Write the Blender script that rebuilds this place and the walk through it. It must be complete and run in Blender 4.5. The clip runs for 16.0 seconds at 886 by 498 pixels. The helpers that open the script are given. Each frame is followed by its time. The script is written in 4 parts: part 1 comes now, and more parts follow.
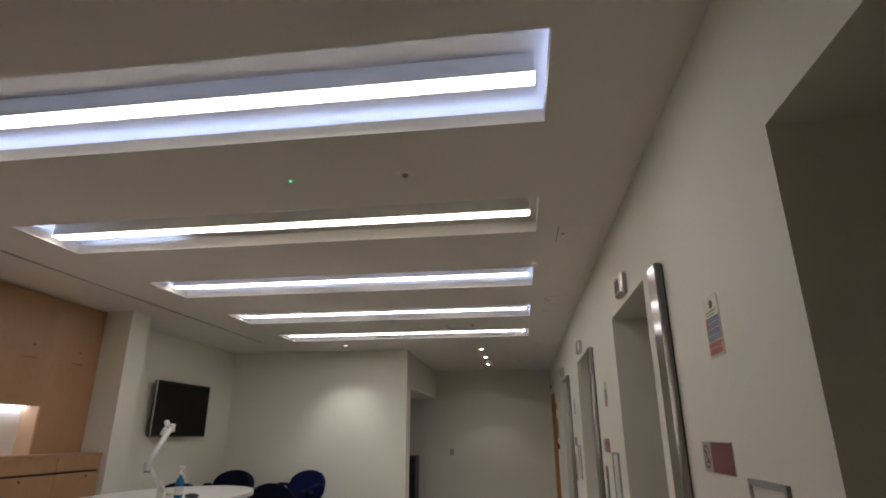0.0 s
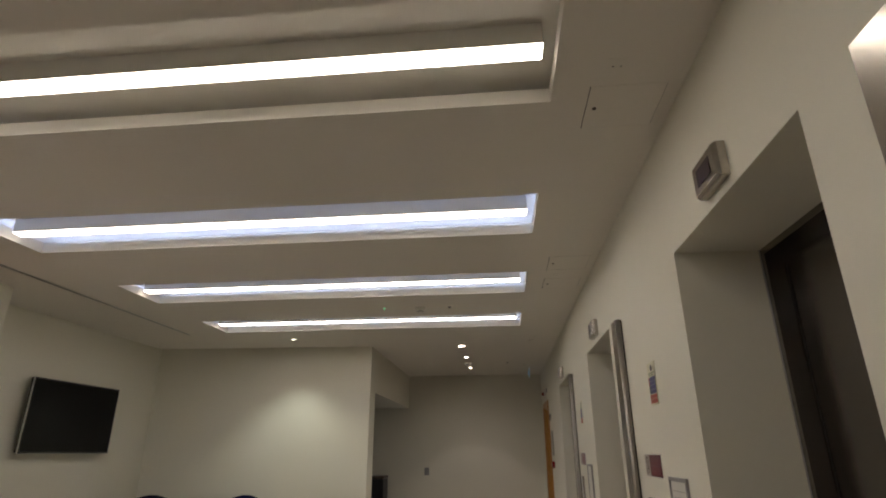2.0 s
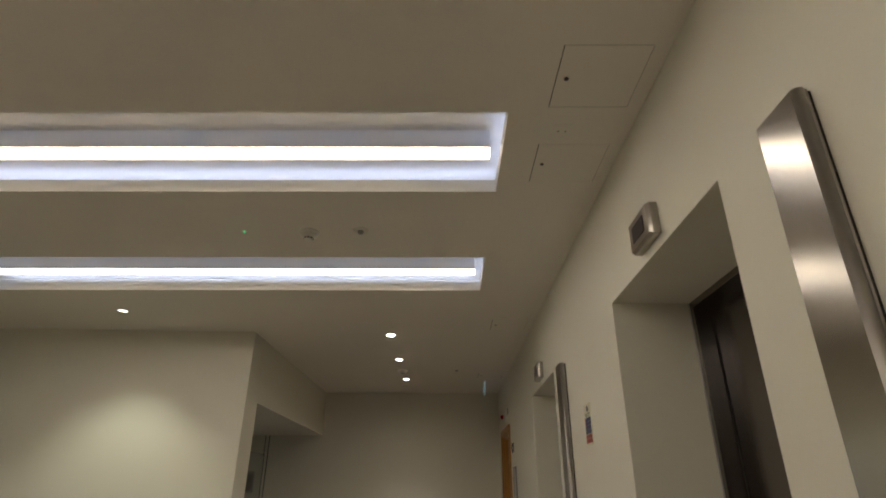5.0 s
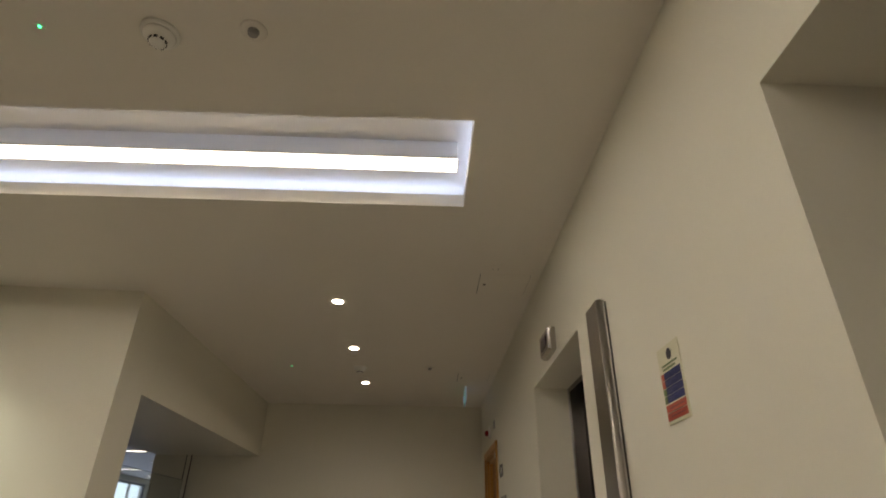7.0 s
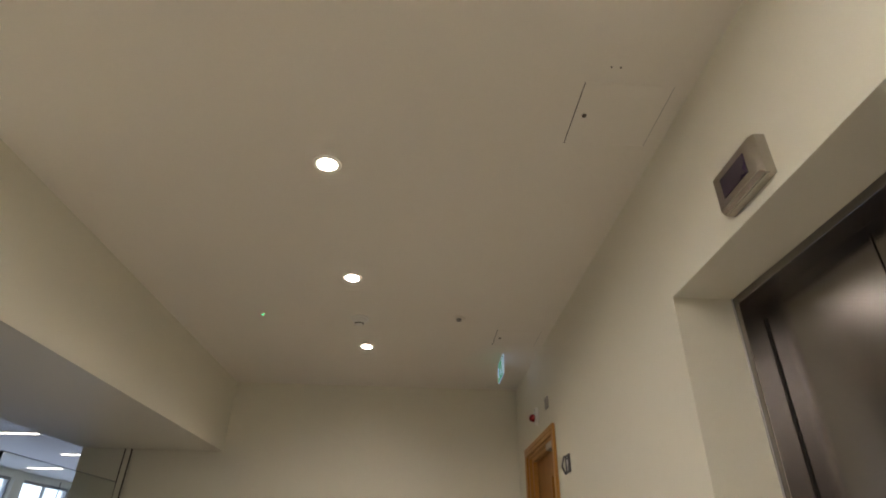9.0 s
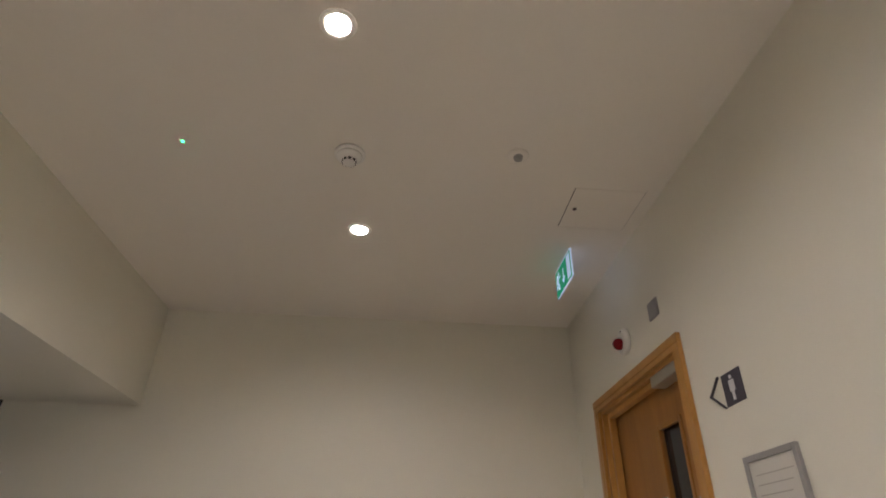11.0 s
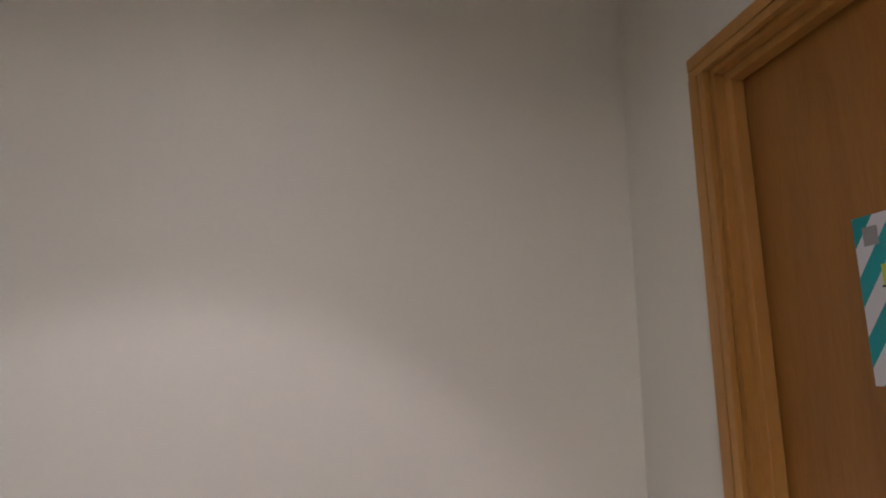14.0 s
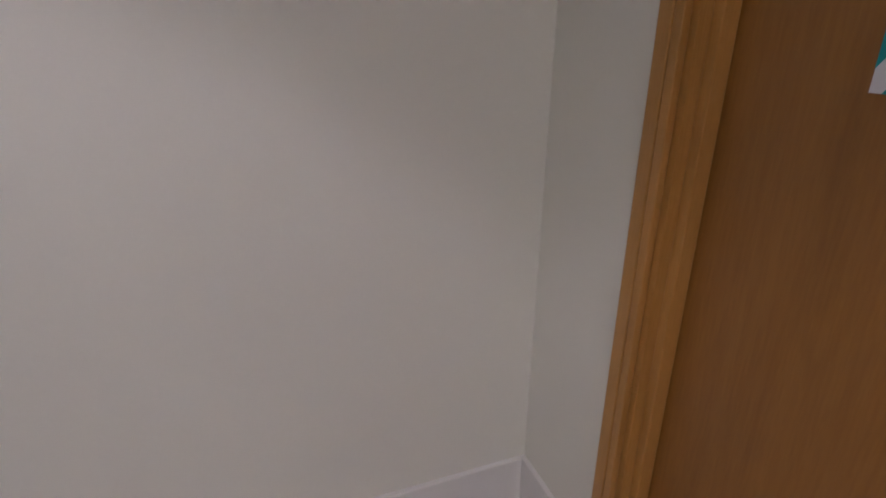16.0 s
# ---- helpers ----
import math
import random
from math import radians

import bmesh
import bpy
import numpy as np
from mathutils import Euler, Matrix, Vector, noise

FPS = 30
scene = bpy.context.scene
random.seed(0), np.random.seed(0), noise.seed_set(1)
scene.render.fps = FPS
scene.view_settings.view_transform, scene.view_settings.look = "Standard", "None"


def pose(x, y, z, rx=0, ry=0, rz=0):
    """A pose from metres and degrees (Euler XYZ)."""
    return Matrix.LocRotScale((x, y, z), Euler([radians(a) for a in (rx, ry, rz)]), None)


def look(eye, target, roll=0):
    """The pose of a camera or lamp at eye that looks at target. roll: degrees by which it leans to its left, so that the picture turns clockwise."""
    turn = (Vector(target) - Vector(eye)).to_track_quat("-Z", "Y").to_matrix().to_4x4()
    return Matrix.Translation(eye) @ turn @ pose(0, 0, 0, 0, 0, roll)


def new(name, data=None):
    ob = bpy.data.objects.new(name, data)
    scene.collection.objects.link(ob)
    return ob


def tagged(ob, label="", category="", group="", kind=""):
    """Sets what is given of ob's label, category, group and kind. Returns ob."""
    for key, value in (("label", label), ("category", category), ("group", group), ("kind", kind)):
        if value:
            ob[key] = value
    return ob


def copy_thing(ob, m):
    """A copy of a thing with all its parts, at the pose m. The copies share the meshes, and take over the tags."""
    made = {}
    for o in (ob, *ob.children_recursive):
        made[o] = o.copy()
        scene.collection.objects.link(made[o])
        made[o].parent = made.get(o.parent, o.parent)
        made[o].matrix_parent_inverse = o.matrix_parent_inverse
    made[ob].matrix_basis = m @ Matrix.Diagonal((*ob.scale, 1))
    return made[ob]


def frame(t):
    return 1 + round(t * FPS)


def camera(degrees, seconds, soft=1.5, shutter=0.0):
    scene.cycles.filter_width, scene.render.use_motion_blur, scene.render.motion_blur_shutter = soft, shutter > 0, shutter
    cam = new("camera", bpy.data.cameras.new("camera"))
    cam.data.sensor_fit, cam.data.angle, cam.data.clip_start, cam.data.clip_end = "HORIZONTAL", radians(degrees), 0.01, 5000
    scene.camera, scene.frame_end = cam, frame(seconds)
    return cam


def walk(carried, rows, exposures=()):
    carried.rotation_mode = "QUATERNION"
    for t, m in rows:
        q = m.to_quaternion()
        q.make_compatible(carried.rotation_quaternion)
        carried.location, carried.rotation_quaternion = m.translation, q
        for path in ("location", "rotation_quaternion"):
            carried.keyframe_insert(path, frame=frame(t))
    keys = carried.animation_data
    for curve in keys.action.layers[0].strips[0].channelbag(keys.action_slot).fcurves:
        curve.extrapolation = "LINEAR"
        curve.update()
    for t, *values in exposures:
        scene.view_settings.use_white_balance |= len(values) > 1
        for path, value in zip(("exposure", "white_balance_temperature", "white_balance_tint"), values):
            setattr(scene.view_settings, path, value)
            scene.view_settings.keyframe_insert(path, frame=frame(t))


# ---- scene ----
cam = camera(77.8, 16.0, soft=1.9)
# the camera brightens and shifts its white balance along the corridor
EXPOSURES = (
    (0.0, 0.2, 5950, 15), (1.0, 0.04, 6450, 12.5), (2.0, 0.12, 6450, 11), (3.2, 0.2, 6450, 8.5), (5.5, 0.12, 7000, 9), (7.0, 0.4, 7050, 9), (7.5, 0.38, 7000, 9), (8.0, 0.40, 6950, 9.4), (8.5, 1.08, 6850, 8.8),
    (9.5, 1.42, 6350, 11.8), (12.0, 1.68, 6100, 17), (13.0, 1.73, 5850, 18.5), (13.5, 1.58, 5800, 19.5), (15.0, 1.18, 5480, 22), (16.0, 1.2, 5450, 23),
)
PATH = [
    (0, (-0.644, -3.78, 1.403), (-0.894, -1.902, 2.042), -0.2),
    (0.5, (-0.682, -3.37, 1.403), (-0.925, -1.496, 2.057), -0.3),
    (1, (-0.675, -2.995, 1.378), (-0.878, -1.115, 2.029), -0.4),
    (1.5, (-0.679, -2.549, 1.4), (-0.871, -0.672, 2.062), -0.3),
    (2, (-0.72, -2.177, 1.387), (-0.909, -0.31, 2.078), -0.2),
    (2.5, (-0.681, -1.778, 1.352), (-0.808, 0.093, 2.047), -0.4),
    (3, (-0.739, -1.368, 1.343), (-0.843, 0.503, 2.041), -0.3),
    (3.2, (-0.779, -1.197, 1.342), (-0.878, 0.671, 2.049), 0.2),
    (5.3, (-0.667, 0.45, 1.382), (-0.669, 2.263, 2.227), 0.3),
    (5.5, (-0.639, 0.599, 1.38), (-0.635, 2.404, 2.241), 0.4),
    (6, (-0.625, 0.95, 1.367), (-0.627, 2.744, 2.251), 0.7),
    (6.5, (-0.621, 1.323, 1.345), (-0.598, 3.097, 2.269), 0.8),
    (7, (-0.632, 1.707, 1.344), (-0.582, 3.472, 2.283), 0.8),
    (7.5, (-0.716, 2.122, 1.337), (-0.669, 3.879, 2.293), 1.1),
    (8, (-0.726, 2.512, 1.327), (-0.662, 4.267, 2.285), 1.0),
    (8.5, (-0.757, 2.938, 1.329), (-0.683, 4.681, 2.306), 0.8),
    (9, (-0.813, 3.283, 1.364), (-0.753, 5.016, 2.36), 1.2),
    (9.5, (-0.851, 3.722, 1.344), (-0.759, 5.449, 2.348), 1.0),
    (9.7, (-0.868, 3.896, 1.343), (-0.776, 5.622, 2.349), 1.2),
    (11.8, (-0.978, 5.389, 1.367), (-0.833, 7.087, 2.413), 1.2),
    (12, (-0.977, 5.505, 1.351), (-0.819, 7.199, 2.403), 1.3),
    (12.5, (-0.935, 5.823, 1.358), (-0.774, 7.524, 2.397), 1.5),
    (13, (-0.965, 6.056, 1.351), (-0.795, 7.838, 2.242), 0.9),
    (13.5, (-0.942, 6.301, 1.357), (-0.669, 8.17, 2.014), 0.9),
    (14, (-0.818, 6.49, 1.368), (-0.484, 8.417, 1.787), 0.8),
    (14.5, (-0.708, 6.673, 1.383), (-0.369, 8.643, 1.405), -0.8),
    (15, (-0.686, 6.794, 1.398), (-0.265, 8.731, 1.129), -0.8),
    (15.5, (-0.687, 6.815, 1.413), (-0.091, 8.643, 0.862), -0.1),
    (16, (-0.685, 6.82, 1.429), (-0.037, 8.55, 0.661), -0.0),
]
walk(cam, [(t, look(eye, target, roll)) for t, eye, target, roll in PATH], EXPOSURES)

# ---- world, lamps, exposure ----
world = bpy.data.worlds.new("world")
scene.world = world
world.use_nodes = True
wn = world.node_tree.nodes
sky = wn.new("ShaderNodeTexSky")
sky.sky_type = "NISHITA"
sky.sun_disc = False
sky.sun_elevation, sky.sun_rotation = radians(38), radians(120)
wn["Background"].inputs["Strength"].default_value = 0.09
world.node_tree.links.new(sky.outputs["Color"], wn["Background"].inputs["Color"])

LED_BAR, LED_COVE, DOWN_W, PANEL, DAYLIGHT = 11.4, 6.4, 10.8, 3.4, 52.0


def spot(name, x, y, z, watts, colour, angle=90.0, blend=0.4):
    lamp = bpy.data.lights.new(name, "SPOT")
    lamp.energy, lamp.color = watts, colour
    lamp.spot_size, lamp.spot_blend, lamp.shadow_soft_size = radians(angle), blend, 0.035
    ob = new(name, lamp)
    ob.location = (x, y, z)
    return ob


CEIL = 2.672
DOWNLIGHTS = ((-1.201, 4.948), (-1.201, 5.903), (-1.203, 6.964))
WASHER = (-3.207, 4.268)
for dx, dy in DOWNLIGHTS:
    spot("downlight_lamp", dx, dy, CEIL - 0.018, DOWN_W, (1.0, 0.87, 0.80), 87.5, 0.24)
spot("washer_lamp", WASHER[0], WASHER[1], CEIL - 0.018, DOWN_W * 2.6, (0.91, 0.965, 0.82), 100.0, 0.7)

# daylight in the office windows
day = bpy.data.lights.new("window_daylight", "AREA")
day.shape, day.size, day.size_y, day.energy, day.color = "RECTANGLE", 1.9, 9.0, DAYLIGHT, (0.52, 0.64, 1.0)
day_ob = new("window_daylight", day)
day_ob.matrix_world = pose(-8.15, 15.0, 1.7, 0, -90, 0)

# ---- materials ----


def nodes_of(name):
    m = bpy.data.materials.new(name)
    m.use_nodes = True
    nt = m.node_tree
    return m, nt, nt.nodes, nt.links, nt.nodes["Principled BSDF"]


def coords(nt, stretch):
    n, l = nt.nodes, nt.links
    tc, mp = n.new("ShaderNodeTexCoord"), n.new("ShaderNodeMapping")
    mp.inputs["Scale"].default_value = stretch
    l.new(tc.outputs["Object"], mp.inputs["Vector"])
    return mp.outputs["Vector"]


def paint(name, colour, rough=0.5, metal=0.0, grain=60.0, amount=0.06, blotch=1.3, blotch_amount=0.06, bump=0.05, stretch=(1, 1, 1), coat=0.0, spec=0.5):
    """A surface with fine grain and broad unevenness."""
    m, nt, n, l, b = nodes_of(name)
    v = coords(nt, stretch)
    fine, broad = n.new("ShaderNodeTexNoise"), n.new("ShaderNodeTexNoise")
    fine.inputs["Scale"].default_value, fine.inputs["Detail"].default_value = grain, 4
    broad.inputs["Scale"].default_value, broad.inputs["Detail"].default_value = blotch, 3
    l.new(v, fine.inputs["Vector"])
    l.new(v, broad.inputs["Vector"])
    add = n.new("ShaderNodeMath")
    add.operation = "MULTIPLY_ADD"
    add.inputs[1].default_value = amount
    l.new(fine.outputs["Fac"], add.inputs[0])
    add2 = n.new("ShaderNodeMath")
    add2.operation = "MULTIPLY_ADD"
    add2.inputs[1].default_value = blotch_amount
    add2.inputs[2].default_value = 1.0 - 0.5 * (amount + blotch_amount)
    l.new(broad.outputs["Fac"], add2.inputs[0])
    l.new(add2.outputs[0], add.inputs[2])
    mul = n.new("ShaderNodeVectorMath")
    mul.operation = "SCALE"
    mul.inputs[0].default_value = colour
    l.new(add.outputs[0], mul.inputs["Scale"])
    l.new(mul.outputs[0], b.inputs["Base Color"])
    b.inputs["Roughness"].default_value, b.inputs["Metallic"].default_value = rough, metal
    b.inputs["Coat Weight"].default_value = coat
    b.inputs["Specular IOR Level"].default_value = spec
    if bump:
        bp = n.new("ShaderNodeBump")
        bp.inputs["Strength"].default_value, bp.inputs["Distance"].default_value = bump, 0.003
        l.new(fine.outputs["Fac"], bp.inputs["Height"])
        l.new(bp.outputs[0], b.inputs["Normal"])
    return m


def wood(name, dark, light, stretch, scale=3.0, rough=0.42):
    m, nt, n, l, b = nodes_of(name)
    v = coords(nt, stretch)
    big, fine = n.new("ShaderNodeTexNoise"), n.new("ShaderNodeTexNoise")
    big.inputs["Scale"].default_value, big.inputs["Detail"].default_value, big.inputs["Distortion"].default_value = scale, 5, 0.6
    fine.inputs["Scale"].default_value, fine.inputs["Detail"].default_value = scale * 14, 3
    l.new(v, big.inputs["Vector"])
    l.new(v, fine.inputs["Vector"])
    mix = n.new("ShaderNodeMath")
    mix.operation = "MULTIPLY_ADD"
    mix.inputs[1].default_value = 0.35
    l.new(fine.outputs["Fac"], mix.inputs[0])
    half = n.new("ShaderNodeMath")
    half.operation = "MULTIPLY"
    half.inputs[1].default_value = 0.65
    l.new(big.outputs["Fac"], half.inputs[0])
    l.new(half.outputs[0], mix.inputs[2])
    ramp = n.new("ShaderNodeValToRGB")
    ramp.color_ramp.elements[0].position, ramp.color_ramp.elements[1].position = 0.32, 0.68
    ramp.color_ramp.elements[0].color, ramp.color_ramp.elements[1].color = (*dark, 1), (*light, 1)
    l.new(mix.outputs[0], ramp.inputs[0])
    l.new(ramp.outputs[0], b.inputs["Base Color"])
    b.inputs["Roughness"].default_value = rough
    bp = n.new("ShaderNodeBump")
    bp.inputs["Strength"].default_value, bp.inputs["Distance"].default_value = 0.08, 0.002
    l.new(fine.outputs["Fac"], bp.inputs["Height"])
    l.new(bp.outputs[0], b.inputs["Normal"])
    return m


def brushed(name, colour, rough, stretch, aniso=0.0, vary=0.08, relief=0.02):
    """Brushed stainless steel: fine streaks in gloss and relief."""
    m, nt, n, l, b = nodes_of(name)
    v = coords(nt, stretch)
    tex, cloud = n.new("ShaderNodeTexNoise"), n.new("ShaderNodeTexNoise")
    tex.inputs["Scale"].default_value, tex.inputs["Detail"].default_value = 8, 4
    cloud.inputs["Scale"].default_value = 2.2
    l.new(v, tex.inputs["Vector"])
    mr = n.new("ShaderNodeMapRange")
    mr.inputs["To Min"].default_value, mr.inputs["To Max"].default_value = rough - vary, rough + vary
    l.new(tex.outputs["Fac"], mr.inputs["Value"])
    l.new(mr.outputs[0], b.inputs["Roughness"])
    mr2 = n.new("ShaderNodeMapRange")
    mr2.inputs["To Min"].default_value, mr2.inputs["To Max"].default_value = 0.88, 1.1
    l.new(cloud.outputs["Fac"], mr2.inputs["Value"])
    sc = n.new("ShaderNodeVectorMath")
    sc.operation = "SCALE"
    sc.inputs[0].default_value = colour
    l.new(mr2.outputs[0], sc.inputs["Scale"])
    l.new(sc.outputs[0], b.inputs["Base Color"])
    b.inputs["Metallic"].default_value = 1.0
    b.inputs["Anisotropic"].default_value = aniso
    bp = n.new("ShaderNodeBump")
    bp.inputs["Strength"].default_value, bp.inputs["Distance"].default_value = relief, 0.001
    l.new(tex.outputs["Fac"], bp.inputs["Height"])
    l.new(bp.outputs[0], b.inputs["Normal"])
    return m


def glow(name, colour, strength):
    m, nt, n, l, b = nodes_of(name)
    b.inputs["Base Color"].default_value = (*colour, 1)
    b.inputs["Emission Color"].default_value = (*colour, 1)
    b.inputs["Emission Strength"].default_value = strength
    return m


def clear_glass(name, tint):
    m, nt, n, l, b = nodes_of(name)
    b.inputs["Base Color"].default_value = (*tint, 1)
    b.inputs["Transmission Weight"].default_value = 1.0
    b.inputs["Roughness"].default_value = 0.02
    b.inputs["IOR"].default_value = 1.45
    return m


WALL = paint("wall_paint", (0.755, 0.735, 0.635), 0.55, grain=140, amount=0.03, blotch=0.9, blotch_amount=0.05, bump=0.06, spec=0.3)
CEILING = paint("ceiling_paint", (0.785, 0.752, 0.682), 0.7, grain=120, amount=0.03, blotch=0.8, blotch_amount=0.05, bump=0.05, spec=0.2)
SKIRT = paint("satin_white_paint", (0.73, 0.71, 0.66), 0.35, grain=40, amount=0.03, bump=0.02)
STEEL = brushed("brushed_steel", (0.62, 0.59, 0.55), 0.26, (60, 60, 1))
STEEL_H = brushed("brushed_steel_panel", (0.44, 0.41, 0.375), 0.20, (45, 45, 0.6), 0.8, 0.015, 0.01)
STEEL_EDGE = brushed("satin_steel_edge", (0.36, 0.335, 0.305), 0.42, (45, 45, 0.6), 0.3, 0.015, 0.01)
DOOR_STEEL = brushed("lift_door_steel", (0.252, 0.234, 0.225), 0.22, (420, 420, 3.0), 0.35, 0.006, 0.0)
DARK_STEEL = paint("dark_bronze_steel", (0.10, 0.085, 0.075), 0.35, 0.8, grain=90, amount=0.1, bump=0.02)
# black of rubber seals, and of strips that paint the shade in gaps
SHADOW = paint("black_rubber_and_gap_shade", (0.02, 0.018, 0.016), 0.7, grain=90, amount=0.2, bump=0.02)
BLACK = paint("black_plastic", (0.018, 0.018, 0.02), 0.38, grain=160, amount=0.2, bump=0.03)
SCREEN = paint("screen_glass", (0.004, 0.004, 0.005), 0.2, grain=20, amount=0.1, bump=0, spec=0.12)
DISPLAY = paint("display_glass", (0.035, 0.02, 0.045), 0.15, grain=30, amount=0.1, bump=0)
WHITE_PL = paint("white_plastic", (0.74, 0.73, 0.69), 0.4, grain=90, amount=0.04, bump=0.02)
LAMINATE = paint("white_laminate", (0.78, 0.77, 0.73), 0.3, grain=50, amount=0.03, bump=0.01)
GREY_PL = paint("grey_plastic", (0.30, 0.292, 0.285), 0.45, grain=90, amount=0.08, bump=0.02)
PUTTY = paint("filler_grey", (0.42, 0.40, 0.36), 0.7, grain=90, amount=0.06, bump=0.02)
DULL = paint("dull_grey_metal", (0.33, 0.32, 0.31), 0.5, 0.3, grain=90, amount=0.06, bump=0.02)
ALU = brushed("anodised_aluminium", (0.52, 0.52, 0.52), 0.36, (1, 1, 30))
BLUE = paint("blue_fabric", (0.008, 0.012, 0.06), 0.9, grain=320, amount=0.35, bump=0.3, spec=0.1)
NAVY = paint("navy_fabric", (0.009, 0.010, 0.028), 0.9, grain=320, amount=0.35, bump=0.3, spec=0.1)
RED_SIGN = paint("red_sign_vinyl", (0.14, 0.009, 0.019), 0.35, grain=60, amount=0.06, bump=0)
BLUE_SIGN = paint("blue_sign_vinyl", (0.028, 0.034, 0.14), 0.35, grain=60, amount=0.06, bump=0)
CARD = paint("cream_card", (0.67, 0.65, 0.48), 0.45, grain=60, amount=0.05, bump=0)
GREEN_INK = paint("green_ink", (0.13, 0.19, 0.07), 0.45, grain=60, amount=0.05, bump=0)
RED_INK = paint("red_ink", (0.44, 0.085, 0.05), 0.45, grain=60, amount=0.05, bump=0)
DARK_INK = paint("dark_ink", (0.05, 0.045, 0.06), 0.5, grain=60, amount=0.1, bump=0)
PALE_INK = paint("pale_ink", (0.20, 0.065, 0.07), 0.5, grain=60, amount=0.1, bump=0)
SIGN_PALE = paint("pale_sign_vinyl", (0.43, 0.385, 0.33), 0.4, grain=40, amount=0.06, bump=0)
SIGN_DARK = paint("dark_sign_ink", (0.15, 0.10, 0.09), 0.45, grain=60, amount=0.1, bump=0)
PALE_BLUE = paint("pale_blue_ink", (0.11, 0.12, 0.24), 0.45, grain=60, amount=0.05, bump=0)
PAPER = paint("white_paper", (0.66, 0.65, 0.66), 0.6, grain=60, amount=0.04, bump=0)
SHEET = paint("off_white_paper", (0.62, 0.605, 0.55), 0.5, grain=60, amount=0.05, bump=0)
TEAL = paint("teal_ink", (0.01, 0.30, 0.31), 0.5, grain=60, amount=0.06, bump=0)
LIME = paint("lime_ink", (0.50, 0.55, 0.06), 0.5, grain=60, amount=0.06, bump=0)
RED_PL = paint("red_plastic", (0.26, 0.008, 0.012), 0.2, grain=60, amount=0.06, bump=0)
CARPET = paint("grey_beige_carpet", (0.40, 0.365, 0.325), 0.95, grain=260, amount=0.6, bump=0.5, spec=0.1)
BEECH = wood("beech_veneer", (0.24, 0.0985, 0.014), (0.335, 0.1475, 0.024), (6, 6, 0.55), 2.2)
FRAME_WOOD = wood("beech_lipping", (0.385, 0.183, 0.037), (0.495, 0.253, 0.06), (9, 9, 0.8), 2.4, 0.36)
MAPLE = wood("maple_panel", (0.36, 0.203, 0.097), (0.435, 0.252, 0.125), (3, 1.2, 0.5), 2.0, 0.4)
MAPLE_LIGHT = wood("maple_edge", (0.55, 0.38, 0.21), (0.62, 0.44, 0.26), (3, 1.2, 0.5), 2.0, 0.4)
WALNUT = paint("dark_brown_groove", (0.06, 0.03, 0.018), 0.6, grain=60, amount=0.15, bump=0.02)
GLASS = clear_glass("clear_glass", (0.93, 0.97, 0.96))
# near-black colour stands for the unlit space behind the glass
UNLIT_GLASS = paint("unlit_view_glass", (0.016, 0.016, 0.019), 0.12, grain=20, amount=0.1, bump=0, spec=0.4)
LIQUID = paint("blue_gel", (0.008, 0.11, 0.25), 0.15, grain=20, amount=0.1, bump=0)
BAR_GLOW = glow("led_diffuser", (1.0, 0.90, 0.77), LED_BAR)
COVE_GLOW = glow("led_tape", (0.50, 0.62, 1.0), LED_COVE)
DOWN_GLOW = glow("downlight_lens", (1.0, 0.89, 0.80), 190.0)
WASH_GLOW = glow("washer_lens", (1.0, 0.95, 0.82), 9.0)
PANEL_GLOW = glow("office_panel", (1.0, 0.93, 0.88), PANEL)
GREEN_GLOW = glow("green_led", (0.03, 0.95, 0.30), 4.5)
SIGN_GREEN = glow("exit_sign_green", (0.0, 0.23, 0.10), 0.24)
SIGN_WHITE = glow("exit_sign_white", (0.62, 0.74, 1.0), 0.15)
NICHE_GLOW = glow("niche_led", (0.97, 0.94, 1.0), 11.0)

# ---- building blocks ----


def box(bm, x0, x1, y0, y1, z0, z1, bevel=0.0, seg=2):
    m = Matrix.Translation(((x0 + x1) / 2, (y0 + y1) / 2, (z0 + z1) / 2)) @ Matrix.Diagonal((x1 - x0, y1 - y0, z1 - z0, 1))
    vs = bmesh.ops.create_cube(bm, size=1, matrix=m)["verts"]
    if bevel:
        es = list({e for v in vs for e in v.link_edges})
        bmesh.ops.bevel(bm, geom=es, offset=bevel, segments=seg, profile=0.5, affect="EDGES")
    return bm


def boxes(*rows, bevel=0.0):
    bm = bmesh.new()
    for r in rows:
        box(bm, *r, bevel=bevel)
    return bm


def cyl(bm, r1, r2, depth, m, seg=24):
    bmesh.ops.create_cone(bm, cap_ends=True, segments=seg, radius1=r1, radius2=r2, depth=depth, matrix=m)
    return bm


def rod(bm, a, b, r, seg=12):
    """A round rod from a to b."""
    a, b = Vector(a), Vector(b)
    q = (b - a).to_track_quat("Z", "Y").to_matrix().to_4x4()
    return cyl(bm, r, r, (b - a).length, Matrix.Translation((a + b) / 2) @ q, seg)


def lathe(bm, profile, m, seg=28):
    """A turned shape from (radius, height) pairs."""
    rings = []
    for r, h in profile:
        rings.append([bm.verts.new(m @ Vector((r * math.cos(2 * math.pi * i / seg), r * math.sin(2 * math.pi * i / seg), h))) for i in range(seg)])
    for lo, hi in zip(rings, rings[1:]):
        for i in range(seg):
            bm.faces.new((lo[i], lo[(i + 1) % seg], hi[(i + 1) % seg], hi[i]))
    bm.faces.new(list(reversed(rings[0])))
    bm.faces.new(rings[-1])
    return bm


